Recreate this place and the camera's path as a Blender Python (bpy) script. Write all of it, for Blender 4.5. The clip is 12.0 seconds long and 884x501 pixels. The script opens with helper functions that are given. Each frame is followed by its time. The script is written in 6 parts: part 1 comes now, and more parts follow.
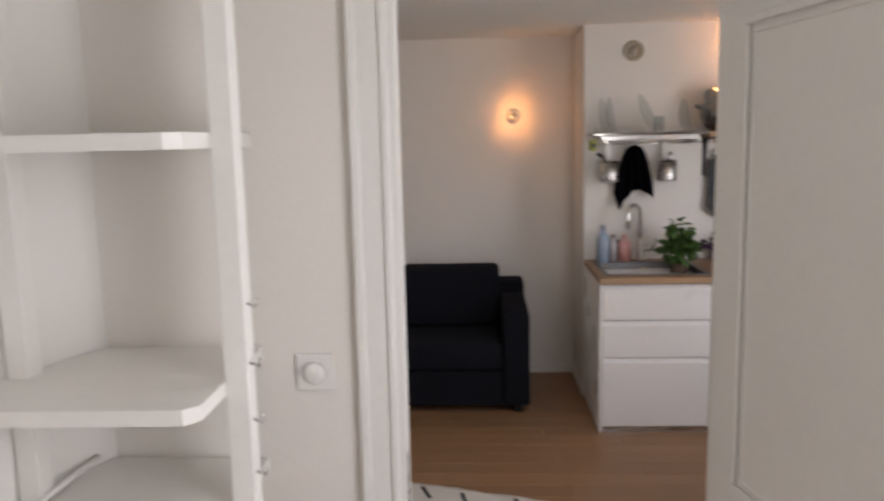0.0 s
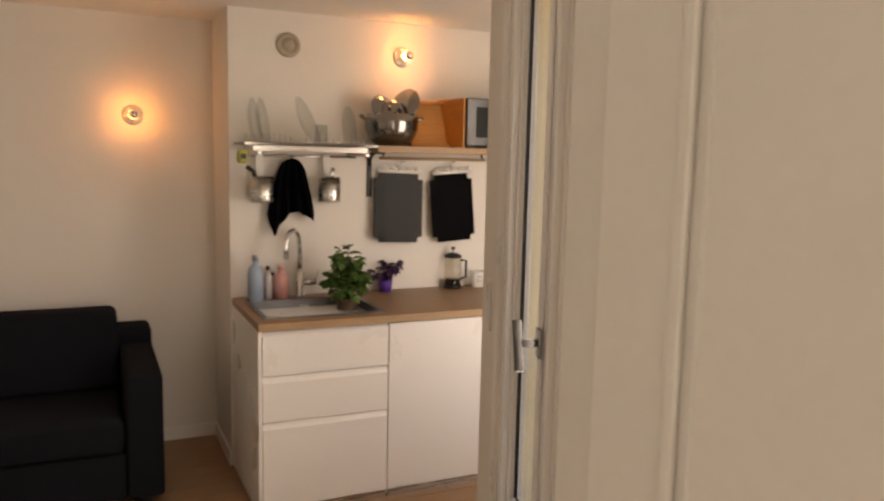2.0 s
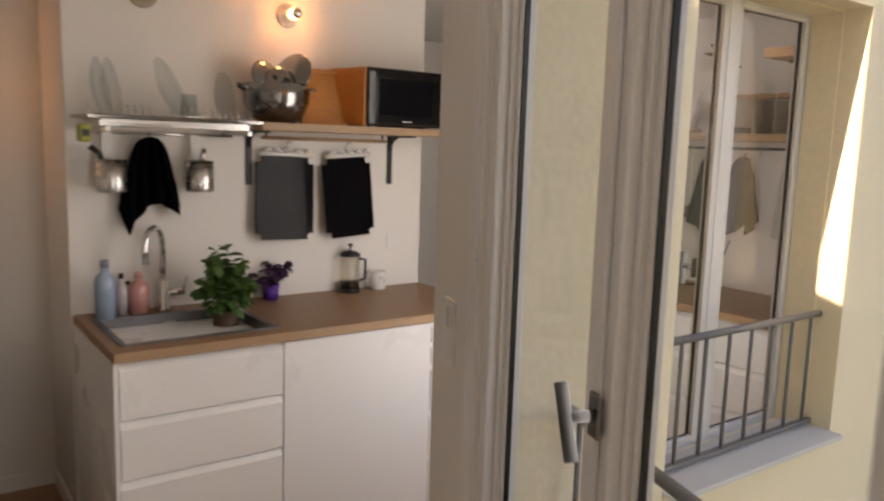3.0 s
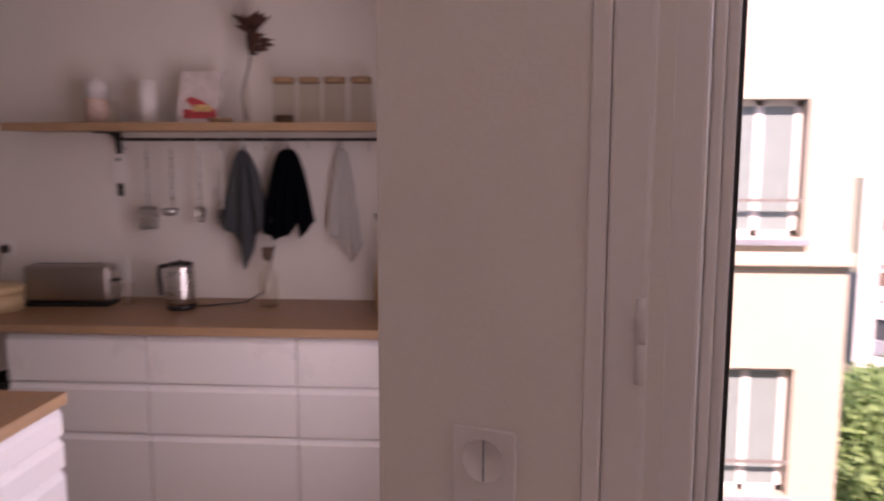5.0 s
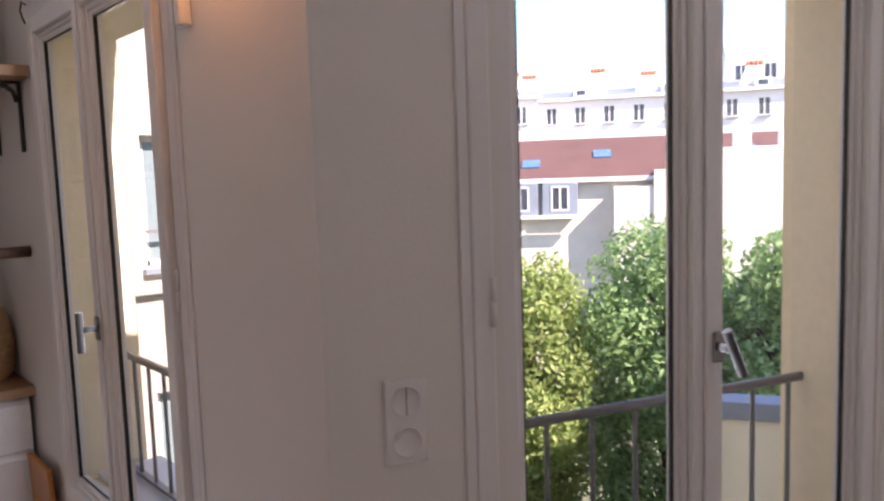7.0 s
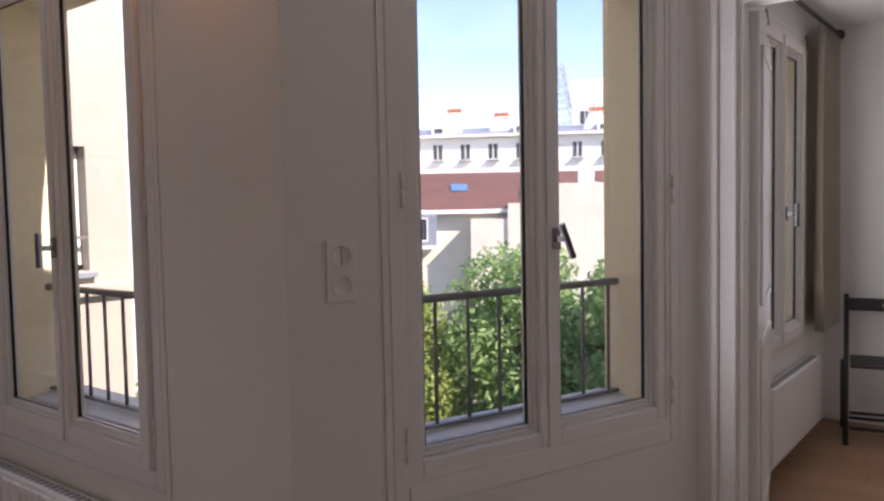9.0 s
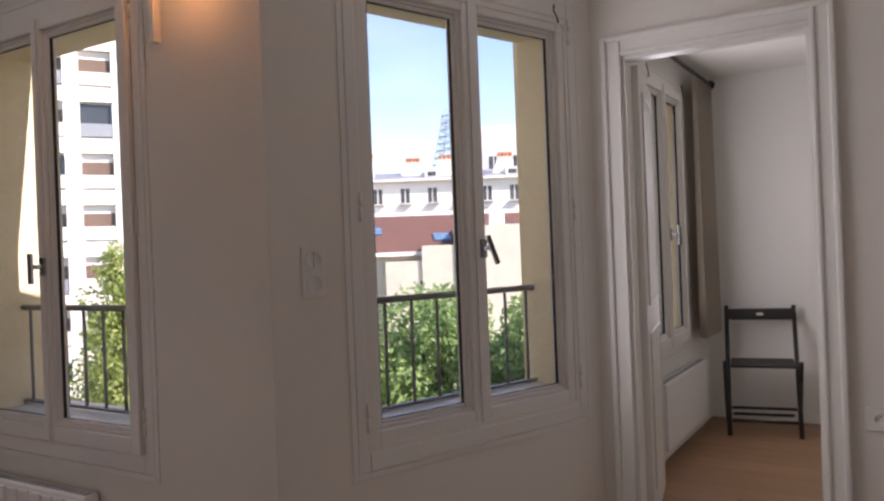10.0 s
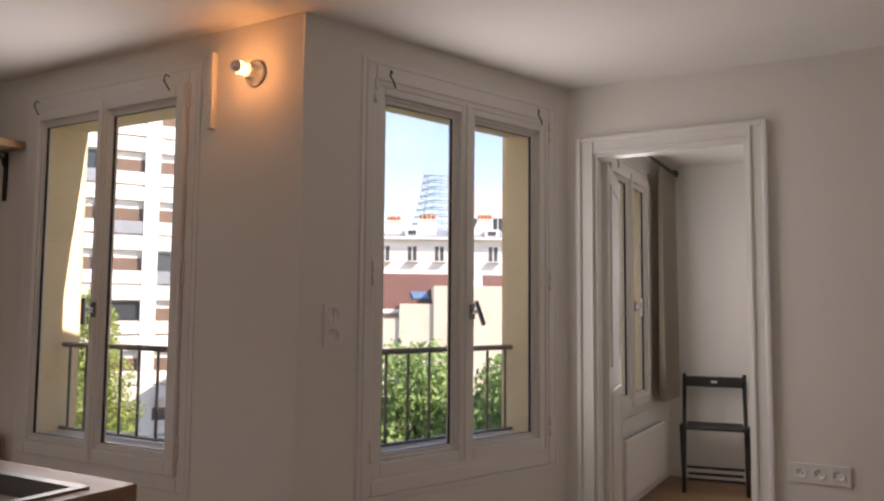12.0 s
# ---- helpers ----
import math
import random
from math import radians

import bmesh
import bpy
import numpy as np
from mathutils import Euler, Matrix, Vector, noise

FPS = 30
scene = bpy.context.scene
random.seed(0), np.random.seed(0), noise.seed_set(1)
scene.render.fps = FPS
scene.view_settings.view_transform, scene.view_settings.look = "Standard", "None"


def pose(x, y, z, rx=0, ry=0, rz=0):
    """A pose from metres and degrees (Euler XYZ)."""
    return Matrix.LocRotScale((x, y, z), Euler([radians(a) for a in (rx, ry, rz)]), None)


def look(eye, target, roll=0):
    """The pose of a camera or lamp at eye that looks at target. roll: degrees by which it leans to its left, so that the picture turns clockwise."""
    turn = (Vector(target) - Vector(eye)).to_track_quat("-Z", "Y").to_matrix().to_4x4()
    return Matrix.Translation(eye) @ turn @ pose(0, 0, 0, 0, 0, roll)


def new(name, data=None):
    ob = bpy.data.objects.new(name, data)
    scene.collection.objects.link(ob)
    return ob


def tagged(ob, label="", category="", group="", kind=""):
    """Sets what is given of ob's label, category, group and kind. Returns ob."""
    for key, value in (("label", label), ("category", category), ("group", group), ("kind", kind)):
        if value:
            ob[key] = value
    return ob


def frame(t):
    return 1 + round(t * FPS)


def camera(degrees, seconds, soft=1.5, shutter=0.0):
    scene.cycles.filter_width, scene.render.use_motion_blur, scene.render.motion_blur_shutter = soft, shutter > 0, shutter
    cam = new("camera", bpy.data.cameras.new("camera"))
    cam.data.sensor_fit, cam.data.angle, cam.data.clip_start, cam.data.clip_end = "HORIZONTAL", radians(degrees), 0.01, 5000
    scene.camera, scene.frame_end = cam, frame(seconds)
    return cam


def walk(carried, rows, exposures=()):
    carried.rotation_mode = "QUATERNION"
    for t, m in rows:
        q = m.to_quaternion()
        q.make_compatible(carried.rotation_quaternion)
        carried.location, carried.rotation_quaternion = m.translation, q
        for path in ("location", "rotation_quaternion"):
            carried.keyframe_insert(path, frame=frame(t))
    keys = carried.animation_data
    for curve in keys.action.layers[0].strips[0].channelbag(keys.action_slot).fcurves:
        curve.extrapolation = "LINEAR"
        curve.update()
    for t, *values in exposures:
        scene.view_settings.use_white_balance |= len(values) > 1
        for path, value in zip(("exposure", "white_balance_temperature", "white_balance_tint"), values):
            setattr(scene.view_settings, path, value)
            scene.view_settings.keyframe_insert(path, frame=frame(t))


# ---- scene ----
cam = camera(60.0, 12.0, 2.3, 0.4)
PATH = [
    (0, (0.451, -0.25, 1.685), (0.339, 1.726, 1.397), -1.3),
    (0.5, (0.436, -0.185, 1.682), (0.685, 1.771, 1.347), -0.1),
    (1, (0.434, 0.043, 1.689), (0.944, 1.947, 1.35), 1.3),
    (1.5, (0.432, 0.349, 1.661), (1.124, 2.209, 1.415), 1.7),
    (2, (0.424, 0.664, 1.646), (1.262, 2.464, 1.403), 1.3),
    (2.5, (0.443, 0.997, 1.628), (1.449, 2.706, 1.371), 1.4),
    (2.7, (0.46, 1.13, 1.628), (1.525, 2.803, 1.365), 1.9),
    (4.3, (0.714, 2.284, 1.579), (2.475, 3.183, 1.281), -0.8),
    (4.5, (0.712, 2.418, 1.582), (2.557, 3.136, 1.302), 0.0),
    (5, (0.665, 2.728, 1.598), (2.645, 2.86, 1.344), 0.1),
    (5.5, (0.682, 3.001, 1.603), (2.614, 2.539, 1.372), 0.8),
    (6, (0.732, 3.187, 1.586), (2.55, 2.37, 1.428), 0.2),
    (6.5, (0.654, 3.45, 1.626), (2.268, 2.285, 1.437), -0.9),
    (7, (0.49, 3.575, 1.637), (1.98, 2.256, 1.437), -1.9),
    (7.5, (0.331, 3.666, 1.587), (1.789, 2.315, 1.363), -1.6),
    (7.7, (0.305, 3.696, 1.594), (1.723, 2.306, 1.353), -1.0),
    (9.3, (0.111, 4.26, 1.28), (1.28, 2.639, 1.211), -1.8),
    (9.5, (0.066, 4.373, 1.253), (1.191, 2.72, 1.209), -2.2),
    (10, (-0.02, 4.556, 1.244), (1.016, 2.846, 1.244), -2.2),
    (10.5, (-0.097, 4.735, 1.249), (0.905, 3.005, 1.29), -1.2),
    (11, (-0.164, 4.856, 1.26), (0.827, 3.119, 1.295), -0.8),
    (11.5, (-0.193, 4.977, 1.268), (0.792, 3.239, 1.361), 0.1),
    (12, (-0.216, 5.041, 1.255), (0.764, 3.304, 1.408), 0.5),
]
LIGHT = [(0.0, 1.6, 7300, 21), (1.0, 1.75, 8100, 22), (1.6, 1.75, 11000, 27), (2.7, 1.6, 9100, 22), (4.3, 1.1, 6900, 29), (5.0, 1.45, 7700, 52), (5.5, 1.6, 7900, 34), (6.2, 1.65, 7000, 28), (7.7, 1.35, 6800, 31), (9.3, 1.1, 7000, 27), (12.0, 1.15, 7900, 25)]
walk(cam, [(t, look(eye, aim, roll)) for t, eye, aim, roll in PATH], LIGHT)

# world, sun and exposure
world = bpy.data.worlds.new("sky")
scene.world = world
world.use_nodes = True
wn = world.node_tree.nodes
sky = wn.new("ShaderNodeTexSky")
sky.sky_type = "NISHITA"
sky.sun_disc = False
sky.sun_elevation = radians(42)
sky.sun_rotation = radians(264)
sky.dust_density = 0.0
sky.ozone_density = 4.0
wl = world.node_tree.links
coord, squeeze, cloud = wn.new("ShaderNodeTexCoord"), wn.new("ShaderNodeMapping"), wn.new("ShaderNodeTexNoise")
squeeze.inputs["Scale"].default_value = (1, 1, 3.5)
cloud.inputs["Scale"].default_value, cloud.inputs["Detail"].default_value = 3.2, 7
haze, amount, pale = wn.new("ShaderNodeMixRGB"), wn.new("ShaderNodeMapRange"), wn.new("ShaderNodeHueSaturation")
amount.inputs[1].default_value, amount.inputs[2].default_value, amount.inputs[4].default_value = 0.46, 0.74, 0.22
pale.inputs["Saturation"].default_value, pale.inputs["Value"].default_value = 0.3, 1.35
wl.new(coord.outputs["Generated"], squeeze.inputs[0])
wl.new(squeeze.outputs[0], cloud.inputs["Vector"])
wl.new(cloud.outputs[0], amount.inputs[0])
wl.new(sky.outputs[0], pale.inputs["Color"])
wl.new(amount.outputs[0], haze.inputs[0])
wl.new(sky.outputs[0], haze.inputs[1])
wl.new(pale.outputs[0], haze.inputs[2])
wl.new(haze.outputs[0], wn["Background"].inputs[0])
wn["Background"].inputs[1].default_value = 0.15
sun_data = bpy.data.lights.new("sun", "SUN")
sun_data.energy, sun_data.angle, sun_data.color = 4.2, radians(0.5), (1.0, 0.95, 0.87)
sun = new("sun", sun_data)
az, el = radians(264), radians(42)
sun.matrix_world = look((math.sin(az) * 30, math.cos(az) * 30, 30 * math.tan(el)), (0, 0, 0))


# materials
def mat(name, color, rough=0.6, metal=0.0, vary=0.06, scale=6.0, bump=0.0, fine=60.0, stretch=(1, 1, 1), spec=0.5, coat=0.0):
    """A painted, cast or grown surface: colour varied at two scales, fine relief."""
    m = bpy.data.materials.new(name)
    m.use_nodes = True
    n, l = m.node_tree.nodes, m.node_tree.links
    b = n["Principled BSDF"]
    b.inputs["Metallic"].default_value = metal
    b.inputs["Specular IOR Level"].default_value = spec
    b.inputs["Coat Weight"].default_value = coat
    tc = n.new("ShaderNodeTexCoord")
    mp = n.new("ShaderNodeMapping")
    mp.inputs["Scale"].default_value = stretch
    l.new(tc.outputs["Object"], mp.inputs[0])
    big, small = n.new("ShaderNodeTexNoise"), n.new("ShaderNodeTexNoise")
    for tex, sc in ((big, scale), (small, fine)):
        tex.inputs["Scale"].default_value = sc
        tex.inputs["Detail"].default_value = 5
        l.new(mp.outputs[0], tex.inputs["Vector"])
    add = n.new("ShaderNodeMath")
    add.operation = "ADD"
    l.new(big.outputs[0], add.inputs[0])
    l.new(small.outputs[0], add.inputs[1])
    rng = n.new("ShaderNodeMapRange")
    rng.inputs[1].default_value, rng.inputs[2].default_value = 0.6, 1.4
    rng.inputs[3].default_value, rng.inputs[4].default_value = 1 - vary, 1 + vary
    l.new(add.outputs[0], rng.inputs[0])
    mul = n.new("ShaderNodeVectorMath")
    mul.operation = "SCALE"
    mul.inputs[0].default_value = color
    l.new(rng.outputs[0], mul.inputs["Scale"])
    l.new(mul.outputs[0], b.inputs["Base Color"])
    rr = n.new("ShaderNodeMapRange")
    rr.inputs[1].default_value, rr.inputs[2].default_value = 0.35, 0.65
    rr.inputs[3].default_value, rr.inputs[4].default_value = max(rough - 0.06, 0.02), min(rough + 0.06, 1)
    l.new(big.outputs[0], rr.inputs[0])
    l.new(rr.outputs[0], b.inputs["Roughness"])
    if bump:
        bp = n.new("ShaderNodeBump")
        bp.inputs["Strength"].default_value = bump
        bp.inputs["Distance"].default_value = 0.01
        l.new(small.outputs[0], bp.inputs["Height"])
        l.new(bp.outputs[0], b.inputs["Normal"])
    return m


def mat_piece(name, color, rough=0.5, spread=0.18, grain=(2, 30, 30), bump=0.15):
    """Wood whose pieces differ from one another, with grain along x."""
    m = mat(name, color, rough, vary=0.14, scale=2.5, fine=9, stretch=grain, bump=bump)
    n, l = m.node_tree.nodes, m.node_tree.links
    b = n["Principled BSDF"]
    src = b.inputs["Base Color"].links[0].from_socket
    info = n.new("ShaderNodeObjectInfo")
    rg = n.new("ShaderNodeMapRange")
    rg.inputs[3].default_value, rg.inputs[4].default_value = 1 - spread, 1 + spread
    l.new(info.outputs["Random"], rg.inputs[0])
    mul = n.new("ShaderNodeVectorMath")
    mul.operation = "SCALE"
    l.new(src, mul.inputs[0])
    l.new(rg.outputs[0], mul.inputs["Scale"])
    l.new(mul.outputs[0], b.inputs["Base Color"])
    return m


def mat_glass(name, tint=(1, 1, 1), rough=0.0, clear=True):
    """Window glass lets light straight through and mirrors a little; vessel glass refracts."""
    m = bpy.data.materials.new(name)
    m.use_nodes = True
    n, l = m.node_tree.nodes, m.node_tree.links
    if not clear:
        b = n["Principled BSDF"]
        b.inputs["Base Color"].default_value = (*tint, 1)
        b.inputs["Transmission Weight"].default_value = 1
        b.inputs["Roughness"].default_value = rough
        b.inputs["IOR"].default_value = 1.3
        return m
    n.remove(n["Principled BSDF"])
    tr, gl, mx, lw = n.new("ShaderNodeBsdfTransparent"), n.new("ShaderNodeBsdfGlossy"), n.new("ShaderNodeMixShader"), n.new("ShaderNodeLayerWeight")
    tr.inputs[0].default_value = (*tint, 1)
    gl.inputs["Roughness"].default_value = 0.01
    pw = n.new("ShaderNodeMath")
    pw.operation = "POWER"
    pw.inputs[1].default_value = 5
    sc = n.new("ShaderNodeMapRange")
    sc.inputs[3].default_value, sc.inputs[4].default_value = 0.025, 0.28
    l.new(lw.outputs["Facing"], pw.inputs[0])
    l.new(pw.outputs[0], sc.inputs[0])
    l.new(sc.outputs[0], mx.inputs[0])
    l.new(tr.outputs[0], mx.inputs[1])
    l.new(gl.outputs[0], mx.inputs[2])
    l.new(mx.outputs[0], n["Material Output"].inputs[0])
    return m


def mat_lamp(name, color, power):
    m = bpy.data.materials.new(name)
    m.use_nodes = True
    b = m.node_tree.nodes["Principled BSDF"]
    b.inputs["Base Color"].default_value = (1, 0.9, 0.8, 1)
    b.inputs["Emission Color"].default_value = (*color, 1)
    b.inputs["Emission Strength"].default_value = power
    return m


WALL = mat("wall_paint", (0.78, 0.74, 0.69), 0.75, vary=0.03, scale=1.3, bump=0.06, fine=140)
WALL_BED = mat("bedroom_paint", (0.76, 0.74, 0.70), 0.75, vary=0.03, scale=1.3, bump=0.06, fine=140)
CEIL = mat("ceiling_paint", (0.80, 0.77, 0.72), 0.85, vary=0.03, scale=1.0, bump=0.05, fine=120)
GLOSS_WHITE = mat("satin_white_paint", (0.80, 0.78, 0.74), 0.38, vary=0.03, scale=3, bump=0.04, fine=50)
FRONT = mat("white_lacquer_front", (0.84, 0.83, 0.81), 0.32, vary=0.015, scale=2)
PVC = mat("white_window_pvc", (0.78, 0.75, 0.72), 0.35, vary=0.03, scale=4)
OAK = mat("oak_worktop", (0.31, 0.175, 0.092), 0.42, vary=0.32, scale=3, fine=22, stretch=(1.2, 14, 14), bump=0.08)
OAK_Y = mat("oak_worktop_along", (0.31, 0.175, 0.092), 0.42, vary=0.32, scale=3, fine=22, stretch=(14, 1.2, 14), bump=0.08)
SHELF_OAK = mat("oak_shelf", (0.40, 0.25, 0.14), 0.5, vary=0.2, scale=3, fine=20, stretch=(1.2, 12, 12), bump=0.08)
SHELF_OAK_Y = mat("oak_shelf_along", (0.40, 0.25, 0.14), 0.5, vary=0.2, scale=3, fine=20, stretch=(12, 1.2, 12), bump=0.08)
PLANK = mat_piece("oak_floor_plank", (0.29, 0.157, 0.079), 0.4, 0.1)
SOFA = mat("charcoal_sofa_fabric", (0.011, 0.012, 0.017), 0.95, vary=0.25, scale=9, bump=0.5, fine=500, spec=0.12)
STEEL = mat("brushed_steel", (0.62, 0.61, 0.59), 0.28, 1.0, vary=0.06, scale=3, fine=40, stretch=(1, 1, 20))
CHROME = mat("chrome", (0.75, 0.75, 0.75), 0.09, 1.0, vary=0.02)
DARK_STEEL = mat("dark_polished_steel", (0.30, 0.29, 0.28), 0.16, 1.0, vary=0.08)
SINK_STEEL = mat("sink_steel", (0.24, 0.24, 0.25), 0.4, 1.0, vary=0.05, fine=80)
BLACK = mat("black_plastic", (0.012, 0.012, 0.013), 0.35, vary=0.1)
BLACK_GLASS = mat("black_glass", (0.006, 0.006, 0.007), 0.06, vary=0.02)
BLACK_IRON = mat("black_iron", (0.02, 0.018, 0.016), 0.5, vary=0.2, bump=0.1)
BLACK_CLOTH = mat("black_cloth", (0.006, 0.006, 0.010), 0.98, vary=0.3, bump=0.5, fine=300, spec=0.08)
GREY_CLOTH = mat("grey_cloth", (0.13, 0.14, 0.15), 0.98, vary=0.15, bump=0.5, fine=300)
WHITE_CLOTH = mat("white_cloth", (0.84, 0.81, 0.78), 0.98, vary=0.06, bump=0.4, fine=300)
CURTAIN = mat("beige_curtain_linen", (0.60, 0.53, 0.44), 0.95, vary=0.1, scale=4, bump=0.4, fine=260)
RUG = mat("cream_wool_rug", (0.70, 0.66, 0.60), 1.0, vary=0.1, scale=12, bump=0.8, fine=160)
RUG_DARK = mat("dark_wool_stripe", (0.04, 0.04, 0.045), 1.0, vary=0.2, bump=0.6, fine=160)
PORCELAIN = mat("white_porcelain", (0.80, 0.78, 0.74), 0.2, vary=0.02)
BULB = mat_lamp("warm_bulb_glass", (1.0, 0.45, 0.15), 22)
WINDOW_GLASS = mat_glass("window_glass")
JAR_GLASS = mat_glass("jar_glass", (0.98, 0.97, 0.95))
MIRROR = mat("black_mirror_tray", (0.006, 0.006, 0.007), 0.05, 0.0, vary=0.02, spec=0.09)
# cream render darkened in the colour, to offset the strong sun on the wing
WING_CREAM_DIM = mat("darkened_cream_render", (0.45, 0.41, 0.34), 0.88, vary=0.09, scale=0.8, bump=0.2, fine=50)
CREAM = mat("cream_facade_render", (0.90, 0.79, 0.57), 0.85, vary=0.07, scale=0.8, bump=0.2, fine=50)
PLASTER = mat("cracked_white_plaster", (0.66, 0.64, 0.60), 0.9, vary=0.08, scale=1.2, bump=0.4, fine=14)
SILL = mat("pale_stone_sill", (0.66, 0.64, 0.60), 0.6, vary=0.08, scale=3, bump=0.1)
ZINC = mat("zinc_sheet", (0.28, 0.31, 0.35), 0.5, 0.3, vary=0.12, scale=2)
RAIL_PAINT = mat("grey_rail_paint", (0.19, 0.18, 0.17), 0.45, vary=0.1, bump=0.1)
WICKER = mat("pale_wicker", (0.50, 0.32, 0.16), 0.75, vary=0.2, scale=40, bump=0.5, fine=120)
LEAF = mat("green_leaf", (0.075, 0.16, 0.04), 0.5, vary=0.35, scale=18)
LEAF_BLUE = mat("grey_green_leaf", (0.055, 0.085, 0.05), 0.45, vary=0.3, scale=18)
LEAF_PURPLE = mat("purple_leaf", (0.035, 0.008, 0.045), 0.5, vary=0.3, scale=18)
TREE_LEAF = mat("tree_foliage", (0.06, 0.12, 0.035), 0.6, vary=0.45, scale=0.9)
TREE_LEAF_B = mat("light_tree_foliage", (0.12, 0.19, 0.04), 0.6, vary=0.4, scale=0.9)
BARK = mat("tree_bark", (0.10, 0.075, 0.055), 0.9, vary=0.3, scale=5, bump=0.6, fine=20)


# helpers for meshes
def box(bm, x0, x1, y0, y1, z0, z1, bevel=0.0, seg=2):
    r = bmesh.ops.create_cube(bm, size=1.0)
    vs = r["verts"]
    for v in vs:
        v.co = Vector((x0 + (v.co.x + 0.5) * (x1 - x0), y0 + (v.co.y + 0.5) * (y1 - y0), z0 + (v.co.z + 0.5) * (z1 - z0)))
    if bevel:
        es = list({e for v in vs for e in v.link_edges})
        bmesh.ops.bevel(bm, geom=es, offset=bevel, segments=seg, affect="EDGES", profile=0.5)
    return bm


def lathe(bm, profile, seg=24, center=(0, 0, 0), m=None):
    """Turns a list of (radius, height) about z."""
    rings = []
    mm = m or Matrix()
    for r, h in profile:
        ring = []
        for i in range(seg):
            a = 2 * math.pi * i / seg
            ring.append(bm.verts.new(mm @ (Vector(center) + Vector((r * math.cos(a), r * math.sin(a), h)))))
        rings.append(ring)
    for a, b in zip(rings, rings[1:]):
        for i in range(seg):
            f = bm.faces.new((a[i], a[(i + 1) % seg], b[(i + 1) % seg], b[i]))
            f.smooth = True
    for ring, flip in ((rings[0], True), (rings[-1], False)):
        if profile[0 if flip else -1][0] > 1e-4:
            bm.faces.new(list(reversed(ring)) if flip else ring)
    bmesh.ops.remove_doubles(bm, verts=rings[0] + rings[-1], dist=1e-5)
    return bm


def tube(bm, points, radius, seg=8, ends=None):
    """A round bar along points; ends gives the last radius for a taper."""
    pts = [Vector(p) for p in points]
    rings = []
    side = None
    for i, p in enumerate(pts):
        d = (pts[min(i + 1, len(pts) - 1)] - pts[max(i - 1, 0)]).normalized()
        if side is None:
            side = d.orthogonal().normalized()
        side = (side - d * side.dot(d)).normalized()
        up = d.cross(side)
        r = radius if ends is None else radius + (ends - radius) * i / (len(pts) - 1)
        rings.append([bm.verts.new(p + side * r * math.cos(2 * math.pi * k / seg) + up * r * math.sin(2 * math.pi * k / seg)) for k in range(seg)])
    for a, b in zip(rings, rings[1:]):
        for k in range(seg):
            f = bm.faces.new((a[k], a[(k + 1) % seg], b[(k + 1) % seg], b[k]))
            f.smooth = True
    bm.faces.new(list(reversed(rings[0])))
    bm.faces.new(rings[-1])
    return bm


def prism(bm, outline, z0, z1):
    """An upright block over a flat outline (counter-clockwise)."""
    lo = [bm.verts.new((x, y, z0)) for x, y in outline]
    hi = [bm.verts.new((x, y, z1)) for x, y in outline]
    n = len(outline)
    bm.faces.new(list(reversed(lo)))
    bm.faces.new(hi)
    for i in range(n):
        bm.faces.new((lo[i], lo[(i + 1) % n], hi[(i + 1) % n], hi[i]))
    return bm


def solid(name, bm, material, m=None):
    bmesh.ops.recalc_face_normals(bm, faces=bm.faces)
    me = bpy.data.meshes.new(name)
    bm.to_mesh(me)
    bm.free()
    me.materials.append(material)
    ob = new(name, me)
    if m is not None:
        ob.matrix_world = m
    return ob


def part(name, bm, material, parent, label=""):
    ob = solid(name, bm, material)
    ob.parent = parent
    if label:
        ob["label"] = label
    return ob


def thing(name, m, label, category, group=""):
    ob = new(name)
    ob.empty_display_size = 0.1
    ob.matrix_world = m
    return tagged(ob, label, category, group)


def structure(name, bm, material, label, category, m=None):
    return tagged(solid(name, bm, material, m), label, category, "", "structure")


def B():
    return bmesh.new()


def boxes(*rows):
    bm = B()
    for r in rows:
        box(bm, *r)
    return bm


CEILING = 2.36
DEEP = math.degrees(math.atan2(-0.9434, -0.3316))
M_W2 = pose(1.5236, 2.4652, 0, 0, 0, DEEP)
M_W1 = pose(3.148, 2.848, 0, 0, 0, 180)
M_BW = pose(1.19, 0.47, 0, 0, 0, -90)

# floors and ceilings
PLAN = [(-1.6, -1.2), (1.33, -1.2), (1.33, 1.4), (1.22, 1.5), (1.68, 2.75), (4.4, 2.75), (4.4, 6.2), (-1.6, 6.2)]
bm = B()
prism(bm, PLAN, -0.25, -0.014)
sub = structure("floor", bm, PLANK, "warm oak laminate plank floor", "floor")
bm = B()
prism(bm, [(-1.6, 1.36), (1.2, 1.36), (1.68, 2.75), (4.4, 2.75), (4.4, 6.2), (-1.6, 6.2)], CEILING, CEILING + 0.2)
structure("ceiling", bm, CEIL, "plain matt white ceiling", "ceiling")
structure("ceiling_bedroom", boxes((-1.6, 1.2, -1.2, 1.36, CEILING + 0.02, CEILING + 0.2)), CEIL, "plain matt white ceiling", "ceiling")

